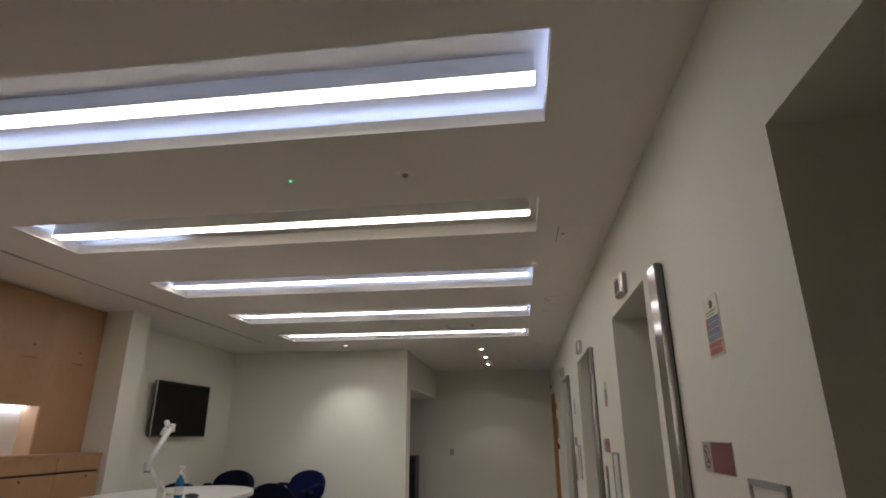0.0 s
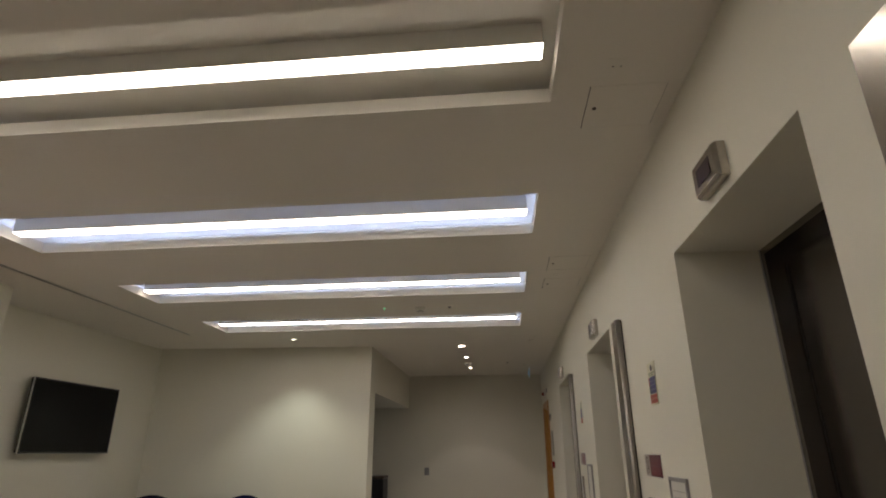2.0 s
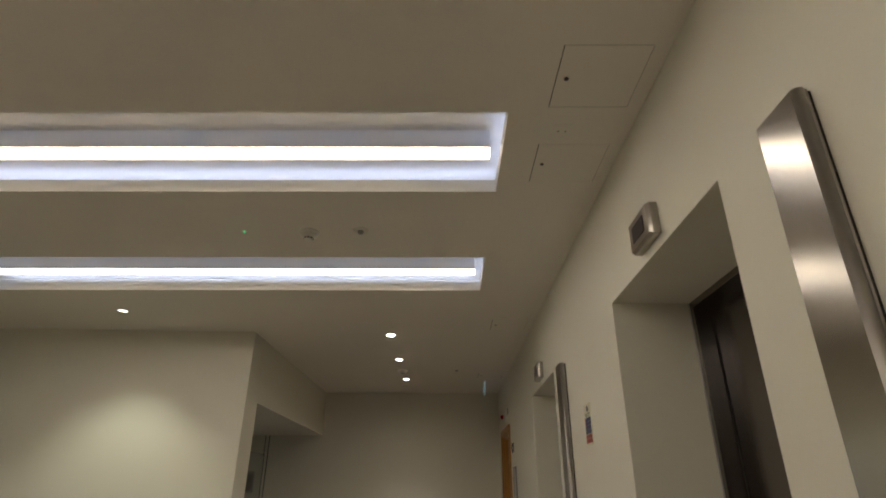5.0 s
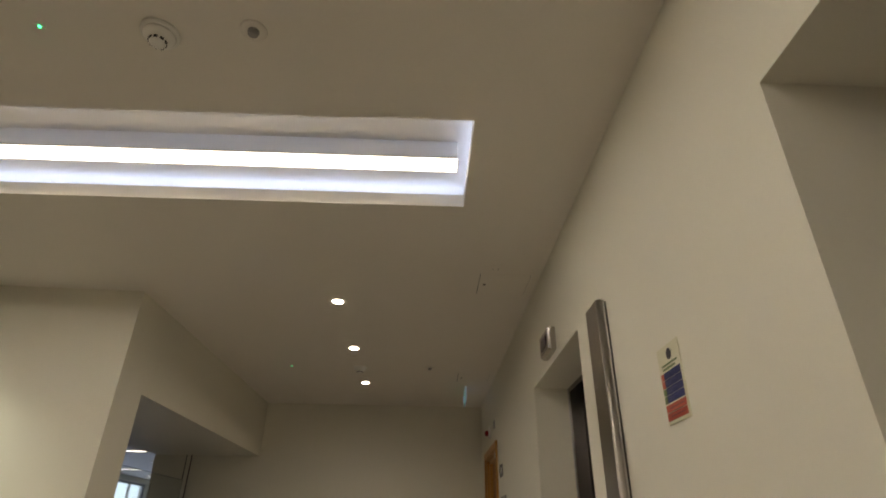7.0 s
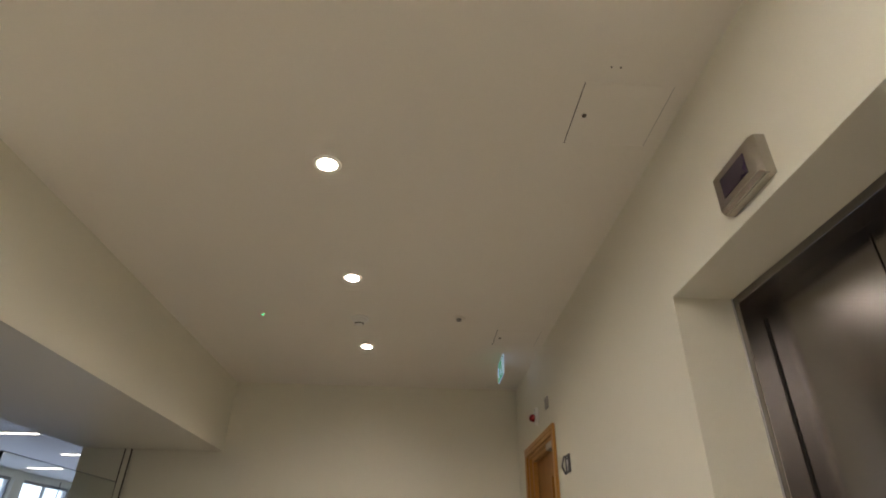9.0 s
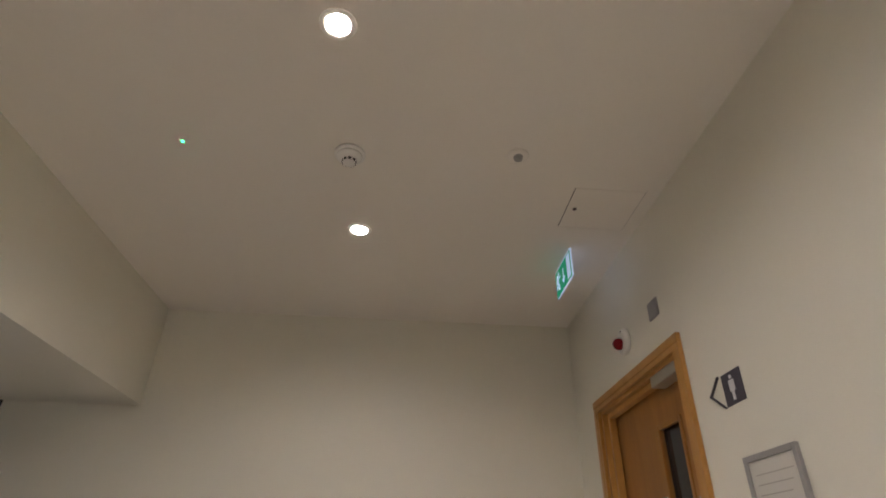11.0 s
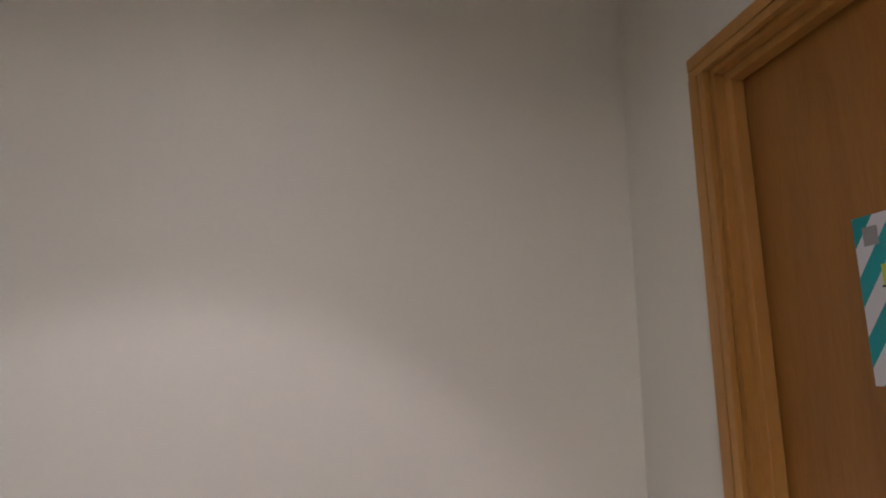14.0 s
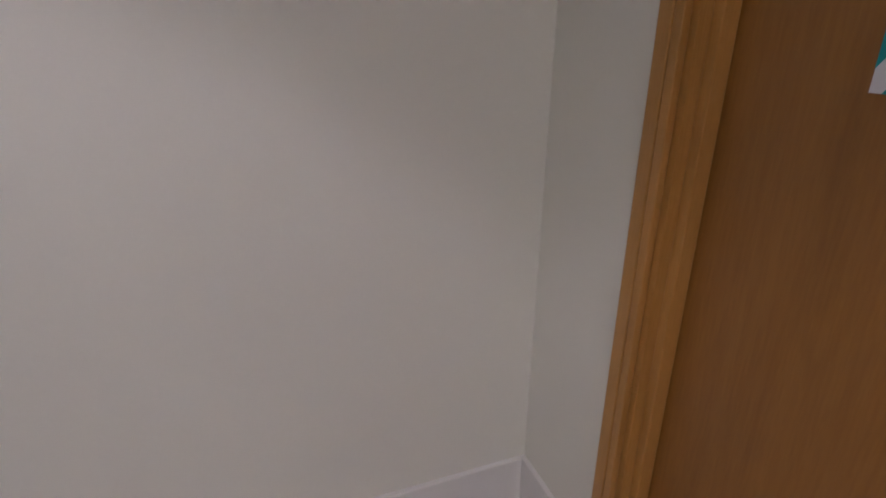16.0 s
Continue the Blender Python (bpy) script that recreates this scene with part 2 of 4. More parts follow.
def prism(bm, ring, x0, x1):
    """A flat plate of the outline ring, given as (y, z) pairs, between x0 and x1."""
    lo, hi = [bm.verts.new((x0, a, b)) for a, b in ring], [bm.verts.new((x1, a, b)) for a, b in ring]
    bm.faces.new(lo)
    bm.faces.new(list(reversed(hi)))
    for k in range(len(ring)):
        j = (k + 1) % len(ring)
        bm.faces.new((lo[k], hi[k], hi[j], lo[j]))
    return bm


def mesh_of(name, bm, material, smooth=False):
    bmesh.ops.recalc_face_normals(bm, faces=bm.faces)
    me = bpy.data.meshes.new(name)
    bm.to_mesh(me)
    bm.free()
    me.materials.append(material)
    if smooth:
        for p in me.polygons:
            p.use_smooth = True
    return me


def part(name, bm, material, parent, label="", smooth=False):
    ob = new(name, mesh_of(name, bm, material, smooth))
    ob.parent = parent
    if label:
        tagged(ob, label)
    return ob


def solid(name, bm, material, label, category="", group="", kind="", smooth=False):
    """A thing or a piece of the setting that is one mesh."""
    return tagged(new(name, mesh_of(name, bm, material, smooth)), label, category, group, kind)


def thing(name, at, label, category, group="", kind=""):
    ob = new(name)
    ob.location = at
    return tagged(ob, label, category, group, kind)


# ---- the large structure ----
# lifts: near edge, far edge, depth of the reveal
LIFTS = ((-3.478, -2.475, 0.33), (-1.0, 0.003, 0.33), (1.465, 2.475, 0.33), (3.884, 4.888, 0.197))
LIFT_TOP, WALL_T, END_Y, SOUTH = 2.137, 0.45, 7.947, -5.2
DOOR_Y0, DOOR_Y1, DOOR_TOP = 6.689, 7.577, 2.089
LEFT_X, WOOD_X, BACK_Y, BACK_END, JAMB_Y, SOFFIT = -5.19, -5.0, 4.86, -2.368, 5.152, 2.113
COL_Y0, COL_Y1, COL_X = 1.52, 1.822, -4.70
PASS_X = -3.463

bm = bmesh.new()
edge = SOUTH
for y0, y1, _ in LIFTS:
    box(bm, 0, WALL_T, edge, y0, 0, CEIL)
    box(bm, 0, WALL_T, y0, y1, LIFT_TOP, CEIL)
    edge = y1
box(bm, 0, WALL_T, edge, DOOR_Y0, 0, CEIL)
box(bm, 0, WALL_T, DOOR_Y0, DOOR_Y1, DOOR_TOP, CEIL)
box(bm, 0, WALL_T, DOOR_Y1, END_Y + 0.2, 0, CEIL)
bmesh.ops.remove_doubles(bm, verts=bm.verts, dist=0.0005)
solid("wall_east", bm, WALL, "unseen plain wall added to close off the lobby with four lift openings", kind="structure")
solid("wall_end", boxes((PASS_X, 0, END_Y, END_Y + 0.2, 0, CEIL)), WALL, "off-white painted end wall of the corridor", kind="structure")
SKEW = 0.045


def skewed(bm):
    """Turn what runs along the back wall by the wall's slight skew."""
    for v in bm.verts:
        v.co.y += SKEW * (v.co.x - BACK_END)
    return bm


bm = boxes((-9.7, BACK_END, BACK_Y, JAMB_Y, 0, CEIL))
for v in bm.verts:
    if v.co.y < BACK_Y + 0.01:
        v.co.y += SKEW * (v.co.x - BACK_END)
solid("wall_back", bm, WALL, "unseen plain wall added to close off the lobby behind the waiting chairs", kind="structure")
solid("bulkhead", boxes((PASS_X, BACK_END, JAMB_Y, END_Y, SOFFIT, CEIL)), WALL, "painted bulkhead over the side passage", kind="structure")
solid("wall_west", boxes((LEFT_X - 0.2, LEFT_X, COL_Y0, BACK_Y, 0, CEIL)), WALL, "unseen plain wall added to close off the lobby behind the television", kind="structure")
solid("column", boxes((LEFT_X, COL_X, COL_Y0 + 0.003, COL_Y1, 0, CEIL), bevel=0.004), WALL, "square off-white painted column", kind="structure")
# unseen wall, added to close the lobby off at its south end
solid("wall_closing_south", boxes((-5.6, WALL_T, SOUTH - 0.2, SOUTH, 0, CEIL)), WALL, "unseen plain wall added to close off the lobby", kind="structure")
solid("floor", boxes((-9.9, 2.4, SOUTH - 0.2, 20.2, -0.2, 0)), CARPET, "grey-beige carpet floor", kind="structure")

# ceiling: lower board with the light recesses cut out, upper board closing them
LIP, TOP, SETBACK = CEIL + 0.062, CEIL + 0.122, 0.11
RX0, RX1 = -3.82, -0.482
RECESS = ((-2.263, -1.686), (-0.886, -0.322), (0.503, 1.072), (1.868, 2.445), (3.222, 3.793))
HOLE = 0.036


def board(bm, x0, x1, y0, y1, holes):
    """Ceiling board with small square cut-outs for downlights, ordered along y."""
    at = y0
    for hx, hy in holes:
        box(bm, x0, x1, at, hy - HOLE, CEIL, LIP)
        box(bm, x0, hx - HOLE, hy - HOLE, hy + HOLE, CEIL, LIP)
        box(bm, hx + HOLE, x1, hy - HOLE, hy + HOLE, CEIL, LIP)
        at = hy + HOLE
    box(bm, x0, x1, at, y1, CEIL, LIP)


bm = bmesh.new()
edge = SOUTH
for y0, y1 in RECESS:
    box(bm, LEFT_X - 0.2, WALL_T, edge, y0, CEIL, LIP)
    box(bm, LEFT_X - 0.2, RX0, y0, y1, CEIL, LIP)
    box(bm, RX1, WALL_T, y0, y1, CEIL, LIP)
    edge = y1
board(bm, LEFT_X - 0.2, WALL_T, edge, BACK_Y, [WASHER])
board(bm, BACK_END - 0.3, WALL_T, BACK_Y, END_Y + 0.2, DOWNLIGHTS)
bmesh.ops.remove_doubles(bm, verts=bm.verts, dist=0.0005)
edge = SOUTH
for y0, y1 in RECESS:
    box(bm, LEFT_X - 0.2, WALL_T, edge, y0 - SETBACK, LIP, TOP)
    box(bm, LEFT_X - 0.2, RX0 - SETBACK, y0 - SETBACK, y1 + SETBACK, LIP, TOP)
    box(bm, RX1 + SETBACK, WALL_T, y0 - SETBACK, y1 + SETBACK, LIP, TOP)
    edge = y1 + SETBACK
box(bm, LEFT_X - 0.2, WALL_T, edge, BACK_Y, LIP, TOP)
box(bm, -5.6, WALL_T, SOUTH - 0.2, 8.2, TOP, TOP + 0.1)
solid("ceiling", bm, CEILING, "off-white plaster ceiling with five long light recesses", kind="structure")

# skirting along the end of the corridor
solid("baseboard", boxes((PASS_X, -0.016, END_Y - 0.016, END_Y, 0, 0.22), bevel=0.003), SKIRT, "white painted skirting board", kind="structure")
solid("baseboard", boxes((-0.016, 0, 7.612, END_Y, 0, 0.22), bevel=0.003), SKIRT, "white painted skirting board", kind="structure")
solid("baseboard", boxes((-0.016, 0, 4.888, 6.648, 0, 0.22), bevel=0.003), SKIRT, "white painted skirting board", kind="structure")
solid("baseboard", skewed(boxes((LEFT_X, BACK_END, BACK_Y - 0.016, BACK_Y, 0, 0.22), bevel=0.003)), SKIRT, "white painted skirting board", kind="structure")
solid("baseboard", boxes((LEFT_X, LEFT_X + 0.016, COL_Y1, BACK_Y - 0.145, 0, 0.22), bevel=0.003), SKIRT, "white painted skirting board", kind="structure")

# timber wall with a lit niche
NY0, NY1, NZ0, NZ1, NDEEP = -1.02, 0.915, 1.24, 1.66, 0.16
wall = tagged(new("wall_timber"), "maple veneered panel wall with a lit niche", kind="structure")
for a, b in ((SOUTH, -3.9), (-3.9, -2.42), (-2.42, NY0)):
    part("panel", boxes((WOOD_X - 0.2, WOOD_X, a + 0.002, b - 0.002, 0, CEIL - 0.012), bevel=0.0015), MAPLE, wall)
part("panel", boxes((WOOD_X - 0.2, WOOD_X, NY0 + 0.002, 0.118, NZ1, CEIL - 0.012)), MAPLE, wall)
part("panel", boxes((WOOD_X - 0.2, WOOD_X, 0.122, NY1, NZ1, CEIL - 0.012)), MAPLE, wall)
part("panel", boxes((WOOD_X - 0.2, WOOD_X, NY0 + 0.002, NY1, 0, NZ0 - 0.01)), MAPLE, wall)
part("panel", boxes((WOOD_X - 0.2, WOOD_X, NY1 + 0.002, COL_Y0 - 0.002, 0, CEIL - 0.012), bevel=0.0015), MAPLE, wall)
part("niche_back", boxes((WOOD_X - 0.2, WOOD_X - NDEEP, NY0, NY1, NZ0 - 0.01, NZ1)), LAMINATE, wall, "white laminate niche back")
part("niche_side", boxes((WOOD_X - NDEEP, WOOD_X + 0.003, NY1 - 0.02, NY1 - 0.001, NZ0, NZ1 - 0.001)), MAPLE_LIGHT, wall, "pale maple lining of the niche")
part("niche_light", boxes((WOOD_X - NDEEP + 0.01, WOOD_X - NDEEP + 0.035, NY0 + 0.02, NY1 - 0.03, NZ1 - 0.012, NZ1 - 0.002)), NICHE_GLOW, wall, "white LED strip under the top of the niche")
for py, pz in ((0.70, 2.19), (1.255, 2.187)):
    part("fixing", cyl(bmesh.new(), 0.007, 0.006, 0.012, Matrix.Translation((WOOD_X + 0.006, py, pz)) @ pose(0, 0, 0, 0, 90, 0)), SHADOW, wall, "small dark sign fixing")
    part("mark", boxes((WOOD_X, WOOD_X + 0.0015, py - 0.085, py + 0.06, pz - 0.118, pz - 0.106)), wood("worn_mark", (0.20, 0.11, 0.05), (0.25, 0.14, 0.065), (3, 1, 1)), wall, "faint mark left by a removed label")
solid("wall_backing", boxes((-5.6, WOOD_X - 0.2, SOUTH, COL_Y0, 0, CEIL)), WALL, "plain wall behind the timber panels", kind="structure")

# timber back counter below the niche
ctr = thing("back_counter", (-4.855, 0, 0), "maple back counter with flush drawers against the timber wall", "counter")
part("top", boxes((-0.143, 0.115, SOUTH + 0.02, 1.505, 1.215, 1.245), bevel=0.002), MAPLE, ctr)
ys = [SOUTH + 0.02, -3.6, -2.4, -1.2, 0.02, 0.96, 1.50]
for a, b in zip(ys, ys[1:]):
    part("drawer", boxes((-0.14, 0.11, a + 0.002, b - 0.002, 1.093, 1.213), bevel=0.0015), MAPLE, ctr)
    part("door", boxes((-0.14, 0.108, a + 0.002, b - 0.002, 0.06, 1.073), bevel=0.0015), MAPLE, ctr)
    part("lock", cyl(bmesh.new(), 0.009, 0.009, 0.008, Matrix.Translation((0.113, (a + b) / 2 + 0.1, 1.04)) @ pose(0, 0, 0, 0, 90, 0), 14), DARK_STEEL, ctr)
part("groove", boxes((-0.14, 0.09, SOUTH + 0.03, 1.495, 1.0735, 1.0925)), WALNUT, ctr)
part("plinth", boxes((-0.14, 0.06, SOUTH + 0.02, 1.49, 0, 0.06)), SHADOW, ctr)

# ---- office beyond the passage ----
OX, OY, WIN_Y = -7.9, 20.0, 10.3
# unseen dark sheet, added so less light bounces onto the passage soffit
solid("unseen_dark_floor", boxes((OX, -2.31, JAMB_Y, OY, 0.001, 0.006)), paint("dark_floor_sheet", (0.13, 0.125, 0.12), 0.95, grain=260, amount=0.6, bump=0.4, spec=0.1), "unseen dark floor sheet that keeps the passage soffit dim", kind="structure")
solid("wall_office_east", boxes((PASS_X, PASS_X + 0.2, END_Y + 0.2, OY, 0, CEIL)), WALL, "white office wall", kind="structure")
solid("wall_office_north", boxes((OX - 0.2, PASS_X + 0.2, OY, OY + 0.2, 0, CEIL)), WALL, "white office wall", kind="structure")
solid("ceiling_office", boxes((OX - 0.2, PASS_X, JAMB_Y, OY, CEIL + 0.002, CEIL + 0.1)), CEILING, "white office ceiling", kind="structure")
bm = boxes((OX - 0.2, OX, JAMB_Y, OY, 0, 0.85), (OX - 0.2, OX, JAMB_Y, OY, 2.56, CEIL))
# solid unseen stretch before WIN_Y, added to keep window light off the passage
box(bm, OX - 0.2, OX, JAMB_Y, WIN_Y, 0.85, 2.56)
wy = WIN_Y
while wy < OY:
    box(bm, OX - 0.2, OX, wy, wy + 0.28, 0.85, 2.56)
    wy += 1.85
solid("wall_office_west", bm, WALL, "white office window wall", kind="structure")
wy, k = WIN_Y + 0.28, 1
FRAME_GREY = paint("window_frame_grey", (0.20, 0.21, 0.22), 0.4, grain=50, amount=0.05, bump=0)
while wy + 1.57 < OY:
    win = tagged(new("window_%d" % k), "grey framed office window with bright sky behind", kind="structure")
    part("window_frame", boxes((OX - 0.13, OX - 0.07, wy, wy + 0.05, 0.85, 2.56), (OX - 0.13, OX - 0.07, wy + 1.52, wy + 1.57, 0.85, 2.56), (OX - 0.13, OX - 0.07, wy + 0.05, wy + 1.52, 0.85, 0.9), (OX - 0.13, OX - 0.07, wy + 0.05, wy + 1.52, 2.51, 2.56), (OX - 0.125, OX - 0.075, wy + 0.76, wy + 0.81, 0.9, 2.51)), FRAME_GREY, win)
    for a, b in ((wy + 0.05, wy + 0.76), (wy + 0.81, wy + 1.52)):
        pane = part("pane", boxes((OX - 0.106, OX - 0.098, a, b, 0.9, 2.51)), GLASS, win)
        pane.visible_shadow = False
    part("window_sill", boxes((OX - 0.07, OX + 0.12, wy, wy + 1.57, 0.83, 0.855), bevel=0.003), SKIRT, win)
    wy, k = wy + 1.85, k + 1
panel_light = thing("office_light", (-5.78, 12.05, CEIL), "narrow white recessed office ceiling light", "ceiling light", "office ceiling lights")
part("frame", boxes((-0.3, 0.3, -0.052, -0.037, -0.008, 0.0), (-0.3, 0.3, 0.037, 0.052, -0.008, 0.0), (-0.3, -0.285, -0.037, 0.037, -0.008, 0.0), (0.285, 0.3, -0.037, 0.037, -0.008, 0.0)), CEILING, panel_light)
part("diffuser", boxes((-0.284, 0.284, -0.036, 0.036, -0.006, 0.0)), PANEL_GLOW, panel_light)
for lx, ly in [(x, y) for x in (-5.78, -7.2) for y in (7.45, 9.0, 10.5, 12.05, 13.6, 15.1, 16.6)]:
    if (lx, ly) != (-5.78, 12.05):
        copy_thing(panel_light, pose(lx, ly, CEIL))

# unseen closed wall box behind the timber door, added to keep light out
solid("unseen_wall_box", boxes((2.2, 2.4, 5.6, 8.4, 0, CEIL), (WALL_T, 2.2, 5.6, 5.8, 0, CEIL), (WALL_T, 2.2, 8.2, 8.4, 0, CEIL), (WALL_T, 2.4, 5.6, 8.4, CEIL, CEIL + 0.1)), WALL, "unseen wall box that keeps light out behind the timber door", kind="structure")

# ---- ceiling fittings ----
for i, (y0, y1) in enumerate(RECESS):
    yc = (y0 + y1) / 2
    lit = i != 1
    light = thing("recessed_light", ((RX0 + RX1) / 2, yc, CEIL), "long white linear LED light with glowing cove in a ceiling recess" if lit else "long white linear LED light with mostly unlit cove", "ceiling light", "linear lights in the lobby ceiling")
    hx = (RX1 - RX0) / 2
    part("housing", boxes((-hx + 0.046, hx - 0.046, -0.0175, 0.0645, 0.034, TOP - CEIL - 0.001), bevel=0.002), WHITE_PL, light)
    part("diffuser", boxes((-hx + 0.047, hx - 0.047, -0.016, 0.063, 0.0285, 0.034)), BAR_GLOW, light, "bright white diffuser strip")
    if lit:
        tapes = ((-hx, hx, y1 - yc + 0.035, y1 - yc + 0.05), (-hx, hx, y0 - yc - 0.05, y0 - yc - 0.035), (hx + 0.035, hx + 0.05, y0 - yc, y1 - yc), (-hx - 0.05, -hx - 0.035, y0 - yc, y1 - yc))
    else:
        tapes = ((-hx, -hx + 0.75, y1 - yc + 0.035, y1 - yc + 0.05), (-hx, -hx + 0.25, y0 - yc - 0.05, y0 - yc - 0.035), (-hx - 0.05, -hx - 0.035, y0 - yc, y1 - yc))
    for a, b, c, d in tapes:
        part("led_tape", boxes((a, b, c, d, LIP - CEIL + 0.001, LIP - CEIL + 0.007)), COVE_GLOW, light)


def downlight(x, y, label, glass, lens_z):
    """Thin trim ring, short white baffle and a lens set back into the ceiling."""
    d = thing("downlight", (x, y, CEIL), label, "downlight", "small round ceiling downlights")
    seg = 32
    ring, baffle = bmesh.new(), bmesh.new()
    for bm, profile in ((ring, ((0.0525, 0.0), (0.0515, -0.003), (0.047, -0.0045), (0.0355, -0.004), (0.0345, 0.0))), (baffle, ((0.0345, 0.001), (0.0335, 0.026), (0.035, 0.026), (0.0358, 0.001)))):
        loops = [[bm.verts.new((q * math.cos(2 * math.pi * i / seg), q * math.sin(2 * math.pi * i / seg), h)) for i in range(seg)] for q, h in profile]
        for lo, hi in zip(loops, loops[1:]):
            for i in range(seg):
                bm.faces.new((lo[i], lo[(i + 1) % seg], hi[(i + 1) % seg], hi[i]))
    part("trim_ring", ring, WHITE_PL, d, smooth=True)
    part("baffle", baffle, WHITE_PL, d, smooth=True)
    part("lens", cyl(bmesh.new(), 0.0332, 0.0332, 0.002, Matrix.Translation((0, 0, lens_z)), seg), glass, d, "bright warm white lens")


for dx, dy in DOWNLIGHTS:
    downlight(dx, dy, "small round lit downlight in the corridor ceiling", DOWN_GLOW, 0.012)
downlight(*WASHER, "small round lit downlight beside the back wall", WASH_GLOW, 0.0235)


def hatch(y0, y1, marked=False):
    x0, x1 = -0.339, -0.056
    h = thing("access_hatch", ((x0 + x1) / 2, (y0 + y1) / 2, CEIL), "flush painted metal access hatch with a small lock", "access hatch", "ceiling access hatches")
    w, d = (x1 - x0) / 2, (y1 - y0) / 2
    part("panel", boxes((-w + 0.004, w - 0.004, -d + 0.003, d - 0.003, -0.0008, 0.0)), CEILING, h)
    for sx in (-1, 1):
        g = 0.0014 if sx < 0 else 0.0006
        part("gap", boxes((sx * w - g, sx * w + g, -d, d, -0.0009, 0.0)), SHADOW if sx < 0 else DULL, h)
    for sy in (-1, 1):
        part("end_trim", boxes((-w, w, sy * d - 0.0008, sy * d + 0.0008, -0.0007, 0.0)), PUTTY if marked else CEILING, h)
    part("lock", lathe(bmesh.new(), ((0.008, -0.001), (0.008, -0.005), (0.004, -0.0055)), pose(-w + 0.034, 0.0, 0), 16), DARK_STEEL, h)


for y0, y1 in ((-0.402, -0.118), (1.535, 1.836), (2.068, 2.352), (4.485, 4.768), (6.571, 6.848)):
    hatch(y0, y1, y0 == 1.535)


def detector_plate(y):
    p = thing("detector_plate", (-0.266, y, CEIL), "small square white ceiling plate with two dark dots", "sensor", "small ceiling plates by the lifts")
    part("plate", boxes((-0.034, 0.034, -0.03, 0.03, -0.0016, 0.0), bevel=0.0006), CEILING, p)
    for sx in (-0.012, 0.016):
        part("dot", cyl(bmesh.new(), 0.0026, 0.0026, 0.002, Matrix.Translation((sx, 0.012, -0.0024)), 12), SHADOW, p)


for y in (-0.526, 1.967, 4.407):
    detector_plate(y)


def sprinkler(x, y):
    """A shallow cover ring round a small dark recessed head."""
    p = thing("sprinkler", (x, y, CEIL), "recessed ceiling sprinkler with a dull metal centre", "sprinkler", "ceiling sprinklers")
    part("escutcheon", lathe(bmesh.new(), ((0.040, 0.0), (0.038, -0.003), (0.022, -0.005)), Matrix.Identity(4)), CEILING, p, smooth=True)
    head = part("head", lathe(bmesh.new(), ((0.017, -0.005), (0.017, -0.008), (0.009, -0.010), (0.009, -0.014), (0.015, -0.015), (0.015, -0.0165)), Matrix.Identity(4), 20), DULL, p)
    part("deflector", cyl(bmesh.new(), 0.0105, 0.0105, 0.002, Matrix.Translation((0, 0, -0.0176)), 18), DULL, head)


for x, y in ((-1.173, -1.276), (-1.169, 2.858), (-0.599, 6.405)):
    sprinkler(x, y)


def smoke_detector(x, y):
    """A wide round base, a low dome and a slotted sensing chamber at its tip."""
    p = thing("smoke_detector", (x, y, CEIL), "round white smoke detector with dark slots", "smoke detector", "ceiling smoke detectors")
    part("base", lathe(bmesh.new(), ((0.056, 0.0), (0.056, -0.008), (0.053, -0.012), (0.048, -0.0125)), Matrix.Identity(4), 36), WHITE_PL, p, smooth=True)
    dome = part("dome", lathe(bmesh.new(), ((0.047, -0.0125), (0.045, -0.020), (0.036, -0.029), (0.026, -0.033), (0.023, -0.044), (0.017, -0.047), (0.006, -0.048)), Matrix.Identity(4), 36), WHITE_PL, p, smooth=True)
    for k in range(9):
        a = 2 * math.pi * k / 9
        part("slot", box(bmesh.new(), -0.0052, 0.0052, -0.0012, 0.0012, -0.004, 0.004), SHADOW, dome).matrix_local = Matrix.Translation((0.0247 * math.cos(a), 0.0247 * math.sin(a), -0.0385)) @ Matrix.Rotation(a + math.pi / 2, 4, "Z")


smoke_detector(-1.45, 2.88)
smoke_detector(-1.207, 6.45)


def green_lamp(x, y):
    s = thing("emergency_light", (x, y, CEIL), "tiny emergency light spot with a green indicator", "emergency light", "green ceiling indicators")
    part("bezel", lathe(bmesh.new(), ((0.016, 0.0), (0.014, -0.004), (0.008, -0.004)), Matrix.Identity(4), 20), CEILING, s)
    part("indicator", lathe(bmesh.new(), ((0.0045, -0.004), (0.004, -0.007), (0.0015, -0.008)), Matrix.Identity(4), 14), GREEN_GLOW, s, "glowing green indicator")


for x, y in ((-1.788, -1.281), (-1.797, 2.868), (-1.796, 6.434)):
    green_lamp(x, y)

slot = thing("air_slot", (-4.31, 0, CEIL), "long narrow double slot air diffuser in the ceiling", "air vent")
part("frame", boxes((-0.022, -0.018, SOUTH + 0.05, 3.87, -0.003, 0.0), (-0.002, 0.002, SOUTH + 0.05, 3.87, -0.003, 0.0), (0.018, 0.022, SOUTH + 0.05, 3.87, -0.003, 0.0)), WHITE_PL, slot)
for a in (-0.018, 0.002):
    part("slot", boxes((a + 0.0005, a + 0.0155, SOUTH + 0.06, 3.86, -0.001, 0.0)), DARK_STEEL, slot, "dark air gap")

# hanging exit sign, parallel to the lift wall
sign = thing("exit_sign", (-0.24, 7.143, CEIL), "lit green and white emergency exit sign under the ceiling", "exit sign")
part("mount", boxes((-0.012, 0.012, -0.12, 0.12, -0.003, 0.0), bevel=0.001), CEILING, sign)
part("plate", boxes((-0.003, 0.003, -0.130, 0.130, -0.148, -0.003), bevel=0.0008), SIGN_WHITE, sign, "edge-lit clear plate")
